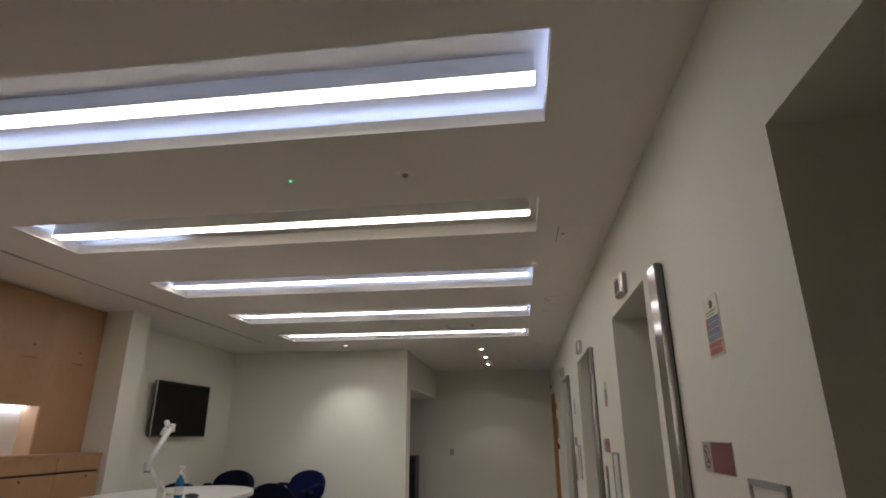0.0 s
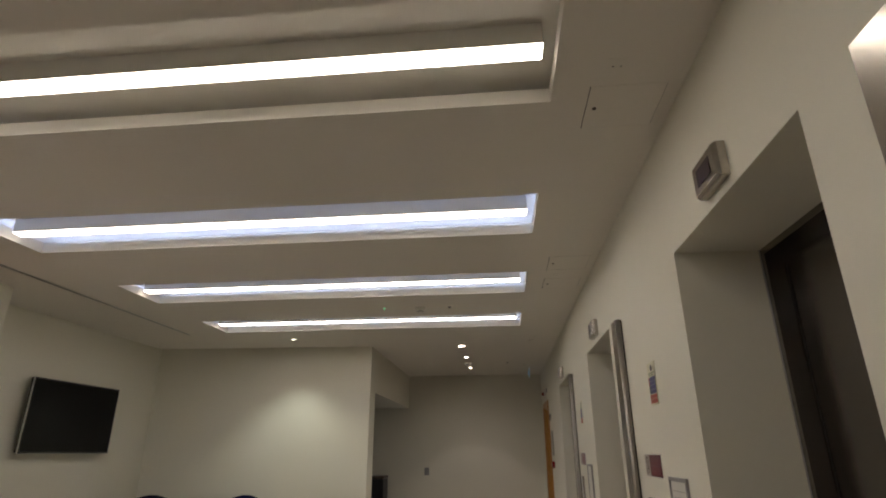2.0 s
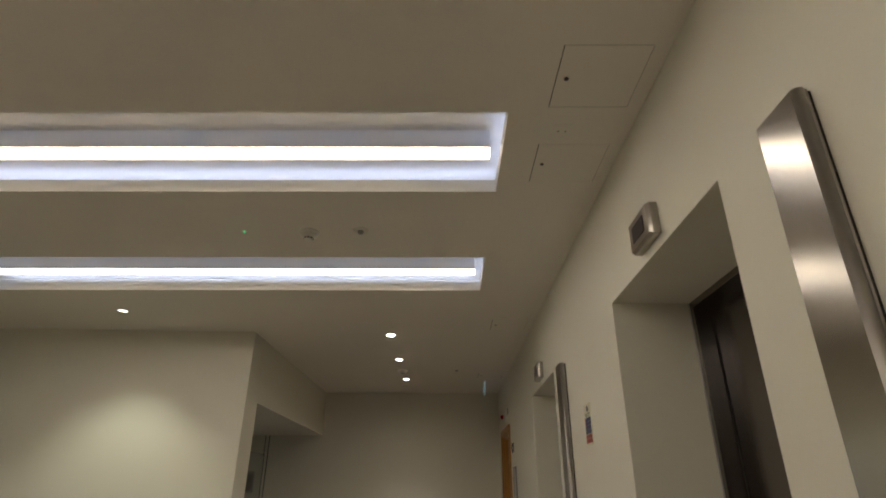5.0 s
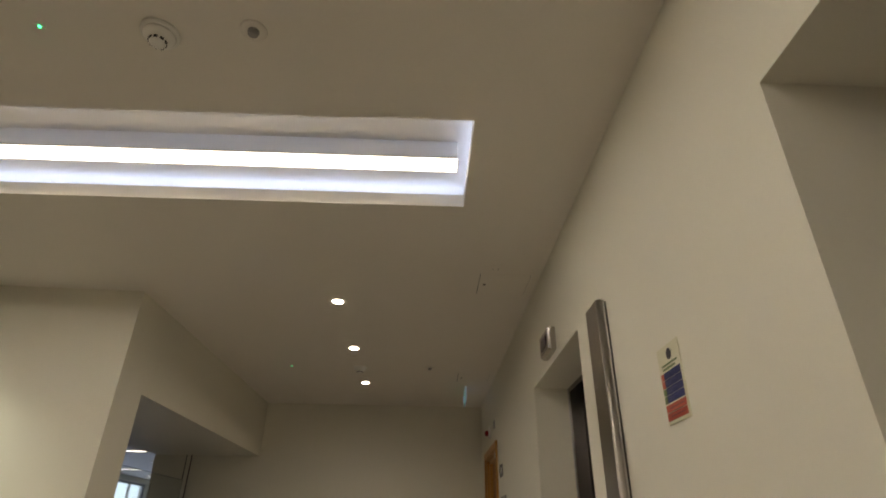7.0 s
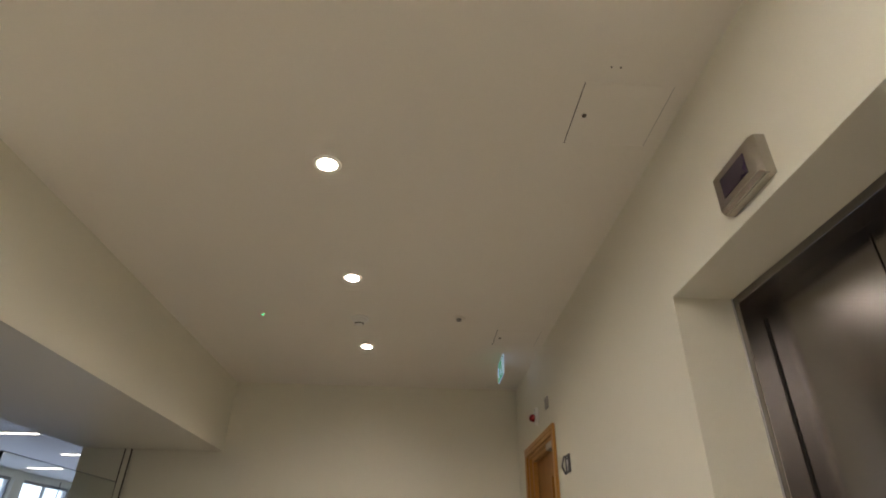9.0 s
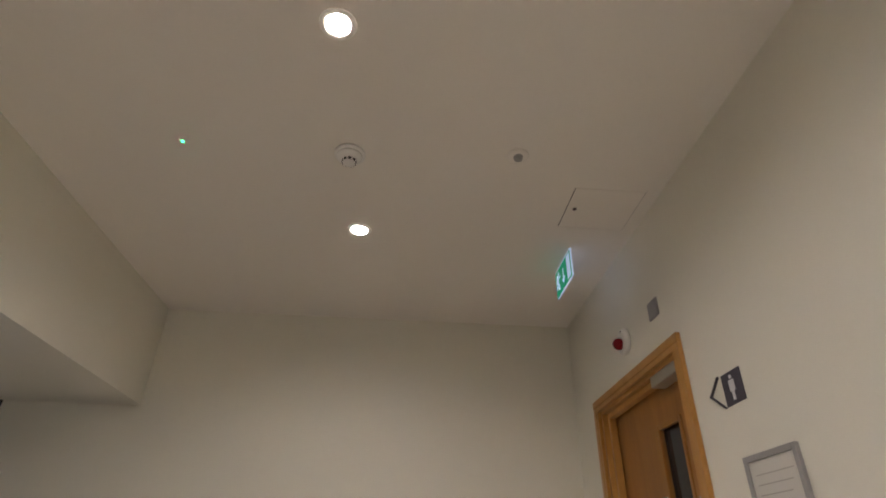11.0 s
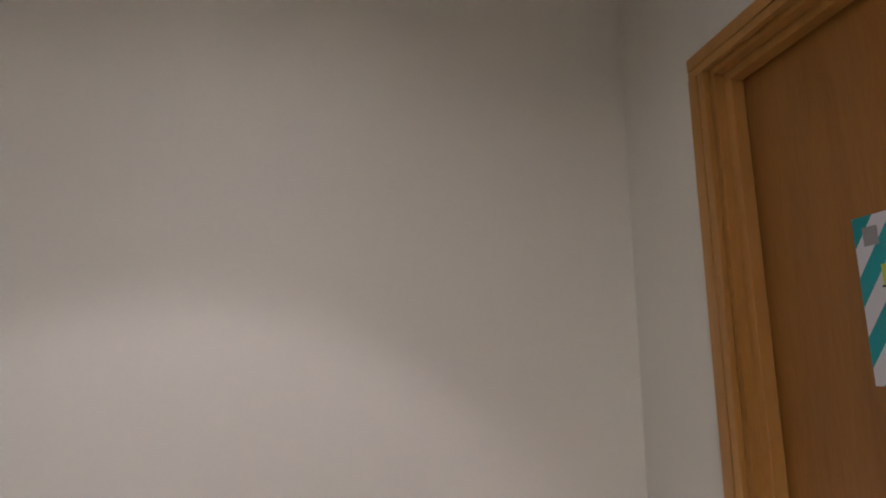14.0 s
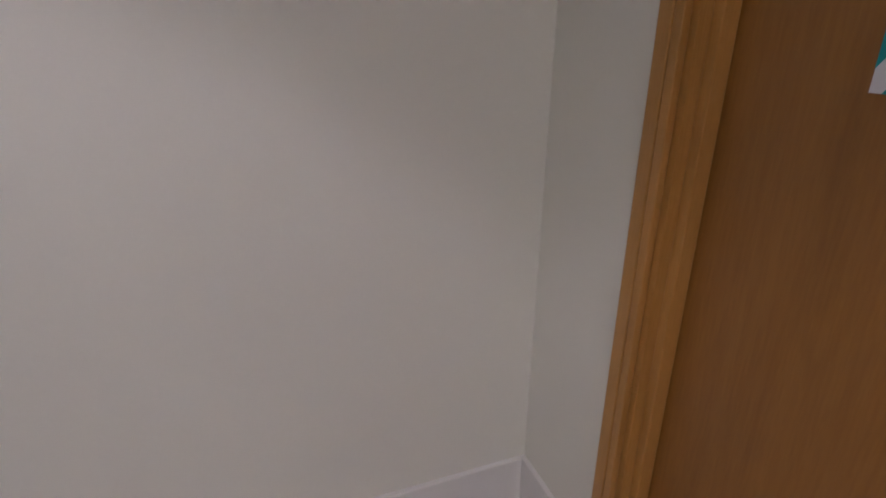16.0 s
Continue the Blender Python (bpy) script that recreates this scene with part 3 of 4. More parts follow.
sign_field = part("field", boxes((-0.0050, -0.0032, -0.126, 0.126, -0.143, -0.012)), SIGN_GREEN, sign, "green sign field")
part("door_mark", boxes((-0.0062, -0.0052, -0.116, -0.068, -0.135, -0.02)), SIGN_WHITE, sign_field, "white doorway block")
bm = boxes((-0.0062, -0.0052, -0.009, 0.000, -0.112, -0.042))
for s in (-1, 1):
    vs = bmesh.ops.create_cube(bm, size=1, matrix=Matrix.Translation((-0.0057, -0.0045 + s * 0.010, -0.104)) @ pose(0, 0, 0, -s * 42, 0, 0) @ Matrix.Diagonal((0.001, 0.008, 0.034, 1)))
part("arrow", bm, SIGN_WHITE, sign_field, "white arrow")
bm = bmesh.new()
cyl(bm, 0.0095, 0.0095, 0.001, Matrix.Translation((-0.0057, 0.070, -0.036)) @ pose(0, 0, 0, 0, 90, 0), 16)
for (a, b), (c, e), wide in (((0.074, -0.050), (0.084, -0.084), 0.017), ((0.083, -0.082), (0.066, -0.094), 0.011), ((0.066, -0.094), (0.062, -0.122), 0.010),
                             ((0.084, -0.084), (0.098, -0.104), 0.011), ((0.098, -0.104), (0.114, -0.104), 0.009), ((0.074, -0.054), (0.056, -0.066), 0.008),
                             ((0.056, -0.066), (0.046, -0.058), 0.007), ((0.076, -0.054), (0.096, -0.060), 0.008), ((0.096, -0.060), (0.102, -0.076), 0.007)):
    v = Vector((0, c - a, e - b))
    bmesh.ops.create_cube(bm, size=1, matrix=Matrix.Translation((-0.0057, (a + c) / 2, (b + e) / 2)) @ v.to_track_quat("Z", "X").to_matrix().to_4x4() @ Matrix.Diagonal((0.001, wide, v.length + wide * 0.5, 1)))
part("symbol", bm, SIGN_WHITE, sign_field, "white running symbol")

# ---- lift wall ----


def lift(y0, y1, deep):
    c, h = (y0 + y1) / 2, (y1 - y0) / 2
    d = thing("lift_door", (deep, c, 0), "closed brushed steel lift doors in a deep plastered reveal", "lift door", "lift doors along the wall")
    fw, fd = 0.028, 0.075
    part("jamb", boxes((0, fd, -h, -h + fw, 0, LIFT_TOP), bevel=0.002), DOOR_STEEL, d)
    part("jamb", boxes((0, fd, h - fw, h, 0, LIFT_TOP), bevel=0.002), DOOR_STEEL, d)
    part("header", boxes((0, fd, -h + fw, h - fw, LIFT_TOP - fw, LIFT_TOP), bevel=0.002), DOOR_STEEL, d)
    part("door_panel", boxes((fd, fd + 0.03, -h, -0.0025, 0.012, LIFT_TOP), bevel=0.002), DOOR_STEEL, d)
    part("door_panel", boxes((fd, fd + 0.03, 0.0025, h, 0.012, LIFT_TOP), bevel=0.002), DOOR_STEEL, d)
    part("gap", boxes((fd + 0.02, fd + 0.034, -0.003, 0.003, 0, LIFT_TOP)), SHADOW, d)
    for s in (-1, 1):
        e = s * (h - fw - 0.003)
        part("gap", boxes((fd - 0.004, fd - 0.0005, e - 0.003, e + 0.003, 0.012, LIFT_TOP - fw - 0.05)), SHADOW, d, "dark gap beside the sliding door")
        part("edge_bead", boxes((-0.004, 0.003, s * h - 0.004 * (s > 0), s * h + 0.004 * (s < 0), 0, LIFT_TOP)), ALU, d, "thin bright edge of the door frame")
    part("sill", boxes((0, fd + 0.04, -h, h, 0.0, 0.011)), ALU, d, "ribbed aluminium sill")


def indicator(c):
    d = thing("floor_indicator", (0, c, 2.231), "brushed metal lift indicator with a dark display above the opening", "lift indicator", "lift floor indicators")
    bm = bmesh.new()
    outer = ((0.0, 0.097, 0.059), (-0.027, 0.097, 0.059), (-0.042, 0.089, 0.052))
    rings = []
    for x, w, hh in outer:
        rings.append([bm.verts.new((x, sy * w, sz * hh)) for sy, sz in ((-1, -1), (1, -1), (1, 1), (-1, 1))])
    for lo, hi in zip(rings, rings[1:]):
        for k in range(4):
            bm.faces.new((lo[k], lo[(k + 1) % 4], hi[(k + 1) % 4], hi[k]))
    bm.faces.new(rings[-1])
    bm.faces.new(list(reversed(rings[0])))
    bmesh.ops.bevel(bm, geom=list(bm.edges), offset=0.003, segments=2, profile=0.5, affect="EDGES")
    case = part("case", bm, STEEL_H, d)
    part("display", boxes((-0.0435, -0.040, -0.056, 0.056, -0.029, 0.029)), DISPLAY, case, "dark violet display glass")


def strip(y0):
    """Upright steel cover panel beside an opening, on a dark shadow gap."""
    d = thing("steel_panel", (0, y0, 0), "tall brushed stainless steel cover panel beside a lift", "wall panel", "tall steel panels by the lifts")
    # black strip paints the shade in the gap behind the panel
    part("backing", boxes((-0.007, 0, -0.064, 0.066, 0.0, 2.104)), SHADOW, d, "dark shadow gap behind the panel")
    body = [(-0.007, -0.057), (-0.007, 0.070), (-0.034, 0.070), (-0.036, 0.068), (-0.036, -0.057)]
    nose = [(-0.007, -0.066), (-0.007, -0.057), (-0.036, -0.057)]
    nose += [(-0.0225 - 0.0135 * math.cos(a), -0.0575 - 0.0135 * math.sin(a)) for a in [math.pi * k / 12 for k in range(11)]]
    for name, ring, metal in (("face", body, STEEL_H), ("rounded_edge", nose, STEEL_EDGE)):
        bm = bmesh.new()
        lo, hi = [bm.verts.new((x, y, 0.0)) for x, y in ring], [bm.verts.new((x, y, 2.108)) for x, y in ring]
        bm.faces.new(lo)
        bm.faces.new(list(reversed(hi)))
        for k in range(len(ring)):
            j = (k + 1) % len(ring)
            bm.faces.new((lo[k], lo[j], hi[j], hi[k])).smooth = name != "face" and 3 <= k < 13
        part(name, bm, metal, d)


def fire_card(y0, y1, z0, z1):
    """Portrait notice: emblem, heading, blue rows, red rows."""
    h, w = z1 - z0, (y1 - y0) / 2
    d = thing("safety_notice", (0, (y0 + y1) / 2, z0), "cream safety notice with blue and red blocks", "notice", "safety notices between the lifts")
    part("card", boxes((-0.003, 0, -w, w, 0, h), bevel=0.001), CARD, d)
    part("emblem", cyl(bmesh.new(), 0.0145, 0.0145, 0.001, Matrix.Translation((-0.0038, -w * 0.12, h * 0.865)) @ pose(0, 0, 0, 0, 90, 0), 20), DARK_INK, d, "dark round emblem")
    for k, (lo, a, b) in enumerate(((0.735, -0.72, 0.68), (0.685, -0.5, 0.62))):
        part("heading", boxes((-0.0042, -0.003, w * a, w * b, h * lo, h * (lo + 0.022))), GREEN_INK, d, "grey-green heading bar")
    chips = (RED_INK, RED_INK, GREEN_INK, GREEN_INK)
    for k in range(4):
        a = h * (0.60 - 0.1 * k)
        band = part("blue_band", boxes((-0.0042, -0.003, -w * 0.88, w * 0.62, a - h * 0.036, a + h * 0.056)), BLUE_SIGN, d)
        for j, ln in enumerate((0.5, 0.24)):
            part("text_bar", boxes((-0.005, -0.0043, w * (0.5 - 2 * ln * 0.9), w * 0.5, a + h * (0.022 - 0.028 * j), a + h * (0.029 - 0.028 * j))), PALE_BLUE, band)
        part("symbol_chip", boxes((-0.0042, -0.003, w * 0.64, w * 0.9, a - h * 0.036, a + h * 0.056)), chips[k], d)
    for k in range(2):
        a = h * (0.195 - 0.105 * k)
        band = part("red_band", boxes((-0.0042, -0.003, -w * 0.88, w * 0.9, a - h * 0.045, a + h * 0.05)), RED_INK, d)
        part("text_bar", boxes((-0.005, -0.0043, -w * 0.7, w * 0.55, a - h * 0.004, a + h * 0.008)), PALE_INK, band)


def red_plate(y0, y1, z0, z1):
    h, w = z1 - z0, (y1 - y0) / 2
    d = thing("warning_sign", (0, (y0 + y1) / 2, z0), "dark red rectangular warning sign with a pale end panel", "sign", "red warning signs between the lifts")
    part("plate", boxes((-0.003, 0, -w, w, 0, h), bevel=0.0008), ALU, d)
    field = part("field", boxes((-0.0044, -0.0031, -w + 0.002, w - 0.094, 0.003, h - 0.003)), RED_SIGN, d, "dark red printed field")
    end = part("end_panel", boxes((-0.0044, -0.0031, w - 0.093, w - 0.003, 0.003, h - 0.003)), SIGN_PALE, d, "pale panel with a ringed symbol")
    seg, cy, cz = 28, w - 0.046, h / 2
    bm = bmesh.new()
    vs = []
    for q in (0.028, 0.034):
        vs.append([bm.verts.new((-0.0052, cy + q * math.cos(2 * math.pi * k / seg), cz + 1.15 * q * math.sin(2 * math.pi * k / seg))) for k in range(seg)])
    for k in range(seg):
        bm.faces.new((vs[0][k], vs[0][(k + 1) % seg], vs[1][(k + 1) % seg], vs[1][k]))
    bmesh.ops.solidify(bm, geom=list(bm.faces), thickness=0.0008)
    part("ring", bm, SIGN_DARK, end, "dark brown ring")
    bm = boxes((-0.0055, -0.0046, cy - 0.010, cy + 0.010, cz - 0.020, cz - 0.013), (-0.0055, -0.0046, cy - 0.004, cy + 0.014, cz + 0.010, cz + 0.017))
    bmesh.ops.create_cube(bm, size=1, matrix=Matrix.Translation((-0.0051, cy, cz)) @ pose(0, 0, 0, -38, 0, 0) @ Matrix.Diagonal((0.0008, 0.008, 0.052, 1)))
    part("symbol", bm, SIGN_DARK, end, "dark crossed symbol")
    for a in (0.30, 0.54):
        part("text_bar", boxes((-0.0054, -0.0045, -w + 0.03, w - 0.112, h * a, h * (a + 0.13))), PALE_INK, field)


def framed_notice(y0, y1, z0, z1):
    h, w = z1 - z0, (y1 - y0) / 2
    d = thing("framed_notice", (0, (y0 + y1) / 2, z0), "white printed sheet in a grey aluminium wall frame", "notice", "framed notices on the lift wall")
    f = 0.016
    part("frame", boxes((-0.012, 0, -w, -w + f, 0, h), (-0.012, 0, w - f, w, 0, h), (-0.012, 0, -w + f, w - f, 0, f), (-0.012, 0, -w + f, w - f, h - f, h), bevel=0.0015), GREY_PL, d)
    sheet = part("sheet", boxes((-0.006, 0, -w + f, w - f, f, h - f)), SHEET, d, "white printed sheet")
    for k in range(9):
        part("text_bar", boxes((-0.0068, -0.0061, -w * (0.72 - 0.12 * (k % 3)), w * 0.68, h * (0.84 - 0.075 * k), h * (0.848 - 0.075 * k))), PUTTY, sheet)


def call_plate(y0, y1, z0, z1):
    h, w = z1 - z0, (y1 - y0) / 2
    d = thing("lift_call_plate", (0, (y0 + y1) / 2, z0), "narrow brushed steel lift call panel with two buttons", "call panel", "lift call panels")
    part("plate", boxes((-0.008, 0, -w, w, 0, h), bevel=0.002), STEEL_H, d)
    for a in (0.4, 0.62):
        part("button", lathe(bmesh.new(), ((0.017, 0.0), (0.017, 0.004), (0.013, 0.006)), Matrix.Translation((-0.008, 0, h * a)) @ pose(0, 0, 0, 0, -90, 0), 20), ALU, d, smooth=True)


for k, (y0, y1, deep) in enumerate(LIFTS):
    lift(y0, y1, deep)
    indicator((y0 + y1) / 2 - 0.02)
    if k:
        strip(y0 - 0.322)
    if k < 3:
        card_y, card_z = ((0.518, 1.638), (0.504, 1.587), (0.54, 1.612))[k]
        fire_card(y1 + card_y, y1 + card_y + 0.132, card_z, card_z + 0.196)
        plate_y, plate_z = ((0.592, 1.276), (0.602, 1.268), (0.602, 1.268))[k]
        red_plate(y1 + plate_y, y1 + plate_y + 0.292, plate_z, plate_z + 0.101)
        framed_notice(y1 + 0.243, y1 + 0.485, 0.94, 1.281)
        call_plate(y1 + 0.80, y1 + 0.892, 0.89, 1.17)

# wall pieces round the timber door
framed_notice(6.21, 6.443, 1.325, 1.657)
toilet = thing("toilet_sign", (0, 6.415, 1.851), "black square washroom sign with a white symbol and arrow outline", "sign")
part("square", boxes((-0.004, 0, -0.05, 0.05, -0.047, 0.047), bevel=0.001), DARK_INK, toilet)
part("symbol", boxes((-0.0052, -0.004, -0.014, 0.014, -0.01, 0.022), (-0.0052, -0.004, -0.006, 0.006, -0.036, -0.01), (-0.0052, -0.004, -0.006, 0.006, 0.026, 0.036)), PAPER, toilet, "plain white symbol")
bm = bmesh.new()
for (a, b), (c, e) in (((0.068, 0.047), (0.124, 0.003)), ((0.124, 0.003), (0.06, -0.045))):
    v = Vector((0, c - a, e - b))
    bmesh.ops.create_cube(bm, size=1, matrix=Matrix.Translation((-0.002, (a + c) / 2, (b + e) / 2)) @ v.to_track_quat("Z", "X").to_matrix().to_4x4() @ Matrix.Diagonal((0.004, 0.011, v.length + 0.008, 1)))
part("arrow", bm, DARK_INK, toilet, "black arrow outline")

sounder = thing("alarm_sounder", (0, 7.126, 2.264), "round white alarm sounder with a red beacon", "fire alarm")
turn = pose(0, 0, 0, 0, -90, 0)
part("base", lathe(bmesh.new(), ((0.058, 0.0), (0.058, 0.012), (0.052, 0.020), (0.030, 0.024)), turn, 32), WHITE_PL, sounder, smooth=True)
part("beacon", lathe(bmesh.new(), ((0.026, 0.024), (0.026, 0.036), (0.021, 0.050), (0.010, 0.058)), turn @ Matrix.Translation((-0.012, 0.0, 0)), 24), RED_PL, sounder, "red beacon lens", smooth=True)
part("indicator", cyl(bmesh.new(), 0.004, 0.004, 0.004, Matrix.Translation((-0.021, -0.012, 0.042)) @ turn, 10), DARK_STEEL, sounder)
grille = thing("wall_plate", (0, 6.808, 2.278), "square grey metal wall plate above the door", "wall plate")
faceplate = part("plate", boxes((-0.008, 0, -0.041, 0.041, -0.036, 0.036), bevel=0.002), GREY_PL, grille)
part("rim", boxes((-0.0095, -0.0081, -0.034, 0.034, -0.029, 0.029), bevel=0.0005), DULL, faceplate)
callpoint = thing("call_point", (0, 6.262, 1.202), "small dark red manual fire call point", "call point")
part("box", boxes((-0.035, 0, -0.044, 0.044, -0.044, 0.044), bevel=0.005), RED_PL, callpoint)
part("glass", boxes((-0.0365, -0.035, -0.026, 0.026, -0.02, 0.024)), PAPER, callpoint)

# ---- timber door ----
door = tagged(new("door_1"), "closed beech veneered fire door with a narrow dark glazed panel", kind="structure")
AY0, AY1, AT = 6.652, 7.606, 2.119


def moulding(a, b, lo, hi):
    """Flat band and raised bead with a quirk between them; a is the outer edge, b the inner one."""
    s = 1 if b > a else -1
    p, q = a + s * 0.033, a + s * 0.0345
    return [(lo, hi, -0.018, sorted((a, p))), (lo, hi, -0.0135, sorted((p, q))), (lo, hi, -0.016, sorted((q, b)))]


for edge, inner in ((AY1, AY1 - 0.056), (AY0, AY0 + 0.056)):
    part("architrave", boxes(*[(x, 0, y[0], y[1], lo, hi) for lo, hi, x, y in moulding(edge, inner, 0, AT - 0.056)], bevel=0.002), FRAME_WOOD, door)
part("architrave", boxes(*[(x, 0, lo, hi, z[0], z[1]) for lo, hi, x, z in moulding(AT, AT - 0.056, AY0, AY1)], bevel=0.002), FRAME_WOOD, door)
part("lining", boxes((0.002, 0.2, DOOR_Y1 - 0.04, DOOR_Y1, 0, DOOR_TOP)), FRAME_WOOD, door)
part("lining", boxes((0.002, 0.2, DOOR_Y0, DOOR_Y0 + 0.04, 0, DOOR_TOP)), FRAME_WOOD, door)
part("lining", boxes((0.002, 0.2, DOOR_Y0 + 0.04, DOOR_Y1 - 0.04, DOOR_TOP - 0.04, DOOR_TOP)), FRAME_WOOD, door)
part("stop", boxes((0.026, 0.059, DOOR_Y1 - 0.064, DOOR_Y1 - 0.0405, 0, DOOR_TOP - 0.064), bevel=0.002), FRAME_WOOD, door)
part("stop", boxes((0.026, 0.059, DOOR_Y0 + 0.0405, DOOR_Y0 + 0.064, 0, DOOR_TOP - 0.064), bevel=0.002), FRAME_WOOD, door)
part("stop", boxes((0.026, 0.059, DOOR_Y0 + 0.0405, DOOR_Y1 - 0.0405, DOOR_TOP - 0.064, DOOR_TOP - 0.0405), bevel=0.002), FRAME_WOOD, door)
LX, LY0, LY1, LT = 0.062, DOOR_Y0 + 0.043, DOOR_Y1 - 0.043, DOOR_TOP - 0.043
VY0, VY1, VZ0, VZ1 = 6.896, 7.084, 0.5, 1.879
leaf = part("leaf", boxes((LX, LX + 0.044, LY0, VY0, 0.006, LT), (LX, LX + 0.044, VY1, LY1, 0.006, LT), (LX, LX + 0.044, VY0, VY1, 0.006, VZ0), (LX, LX + 0.044, VY0, VY1, VZ1, LT)), BEECH, door, "orange-brown beech veneered leaf")
part("seal", boxes((LX + 0.012, LX + 0.03, LY1, DOOR_Y1 - 0.04, 0, LT)), SHADOW, door)
part("bead", boxes((LX - 0.006, LX + 0.01, VY1 - 0.006, VY1 + 0.012, VZ0 - 0.012, VZ1 + 0.014), (LX - 0.006, LX + 0.01, VY0 - 0.012, VY0 + 0.006, VZ0 - 0.012, VZ1 + 0.014), (LX - 0.006, LX + 0.01, VY0 + 0.006, VY1 - 0.006, VZ1 - 0.006, VZ1 + 0.014), (LX - 0.006, LX + 0.01, VY0 + 0.006, VY1 - 0.006, VZ0 - 0.012, VZ0 + 0.006), bevel=0.002), BEECH, leaf, "beech glazing bead")
part("pane", boxes((LX + 0.018, LX + 0.026, VY0, VY1, VZ0, VZ1)), UNLIT_GLASS, leaf, "vision panel glass, near-black for the unlit space behind it")
part("pull_handle", rod(rod(rod(bmesh.new(), (LX - 0.05, 6.80, 0.9), (LX - 0.05, 6.80, 1.2), 0.011), (LX, 6.80, 0.93), (LX - 0.05, 6.80, 0.93), 0.009), (LX, 6.80, 1.17), (LX - 0.05, 6.80, 1.17), 0.009), STEEL, leaf, "brushed steel pull handle", True)
part("closer", boxes((0.006, LX, 6.745, 6.966, 2.008, 2.055), bevel=0.003), ALU, door, "silver overhead door closer")
disc = solid("fire_door_disc", cyl(bmesh.new(), 0.041, 0.041, 0.002, Matrix.Translation((LX - 0.001, 6.808, 1.693)) @ turn, 32), BLUE_SIGN, "round blue fire door disc on the door leaf", "sign")
for a in (0.012, -0.004, -0.018):
    part("text_bar", boxes((LX - 0.0032, LX - 0.0021, 6.786, 6.83, 1.693 + a, 1.697 + a)), GREY_PL, disc)
solid("door_label", boxes((LX - 0.0015, LX - 0.0001, 6.795, 6.865, 1.56, 1.61)), GREY_PL, "small grey label on the door leaf", "label")

# teal striped notice on the leaf
NA0, NA1, NB0, NB1 = 7.092, 7.297, 1.346, 1.634
nt = thing("door_notice", (LX, (NA0 + NA1) / 2, NB0), "white and teal diagonally striped notice taped to the door", "notice")
nw, nh = (NA1 - NA0) / 2, NB1 - NB0
part("sheet", boxes((-0.0008, 0, -nw, nw, 0, nh)), PAPER, nt)


def stripe(off, wide):
    """A diagonal band of the sheet, cut to the sheet's outline."""
    bm = bmesh.new()
    ring = [(-nw, 0), (nw, 0), (nw, nh), (-nw, nh)]
    dirn = Vector((math.sin(radians(35)), math.cos(radians(35))))

    def cut(poly, lo, keep_above):
        out = []
        for (ax, ay), (bx, by) in zip(poly, poly[1:] + poly[:1]):
            da, db = ax * dirn.y + ay * dirn.x - lo, bx * dirn.y + by * dirn.x - lo
            if not keep_above:
                da, db = -da, -db
            if da >= 0:
                out.append((ax, ay))
            if da * db < 0:
                f = da / (da - db)
                out.append((ax + f * (bx - ax), ay + f * (by - ay)))
        return out

    ring = cut(cut(ring, off, True), off + wide, False)
    if len(ring) < 3:
        return None
    return prism(bm, ring, -0.0016, -0.0010)


for k in range(-2, 6):
    bm = stripe(-0.075 + 0.0585 * k, 0.029)
    if bm:
        part("stripe", bm, TEAL, nt)
for (a, b, lo, hi, m2) in ((-0.05, 0.045, 0.205, 0.235, PAPER), (-0.068, 0.06, 0.165, 0.2, LIME), (-0.05, 0.03, 0.13, 0.16, PAPER)):
    slip = part("label", boxes((-0.0024, -0.0018, a, b, lo, hi)), m2, nt)
    part("label_edge", boxes((-0.0021, -0.0016, a - 0.003, b + 0.003, lo - 0.004, lo)), DARK_INK, slip)
    part("text_bar", boxes((-0.003, -0.0025, a + 0.012, b - 0.012, (lo + hi) / 2 - 0.005, (lo + hi) / 2 + 0.005)), GREY_PL, slip)
part("corner_mark", boxes((-0.0024, -0.0018, nw - 0.045, nw - 0.018, 0.235, 0.268)), GREY_PL, nt)
part("arrow", boxes((-0.0024, -0.0018, -0.05, 0.05, 0.03, 0.075)), DARK_INK, nt, "dark block")

# ---- end wall and passage ----
switch = thing("wall_switch", (-2.038, END_Y, 1.06), "grey plastic switch plate on the end wall", "switch")
part("plate", boxes((-0.04, 0.04, -0.012, 0, -0.06, 0.06), bevel=0.003), GREY_PL, switch)
part("rocker", boxes((-0.018, 0.018, -0.016, -0.012, -0.03, 0.03), bevel=0.002), GREY_PL, switch)
reader = thing("notice_plate", (-3.27, END_Y, 1.535), "dark grey plate on the passage wall", "wall plate")
part("plate", boxes((-0.05, 0.05, -0.012, 0, -0.13, 0.13), bevel=0.003), GREY_PL, reader)
part("window", boxes((-0.034, 0.034, -0.0135, -0.0121, -0.1, 0.09)), DARK_STEEL, reader)

glassdoor = thing("glass_door", (-3.10, 0, 0), "frameless glass door with black edge seals in the passage", "glass door")
g = part("pane", boxes((-0.006, 0.006, 6.56, 7.88, 0.01, 1.86), bevel=0.001), GLASS, glassdoor)
g.visible_shadow = False
part("edge_seal", boxes((-0.007, 0.007, 6.552, 6.56, 0.01, 1.86)), SHADOW, glassdoor)
part("top_edge", boxes((-0.0065, 0.0065, 6.56, 7.88, 1.8605, 1.8635)), FRAME_GREY, glassdoor, "thin polished top edge of the glass")
part("edge_seal", boxes((-0.0085, -0.0065, 7.19, 7.199, 0.01, 1.775)), SHADOW, glassdoor)
part("channel", boxes((-0.02, 0.02, END_Y - 0.012, END_Y - 0.001, 0, SOFFIT)), WALL, glassdoor, "painted wall channel")
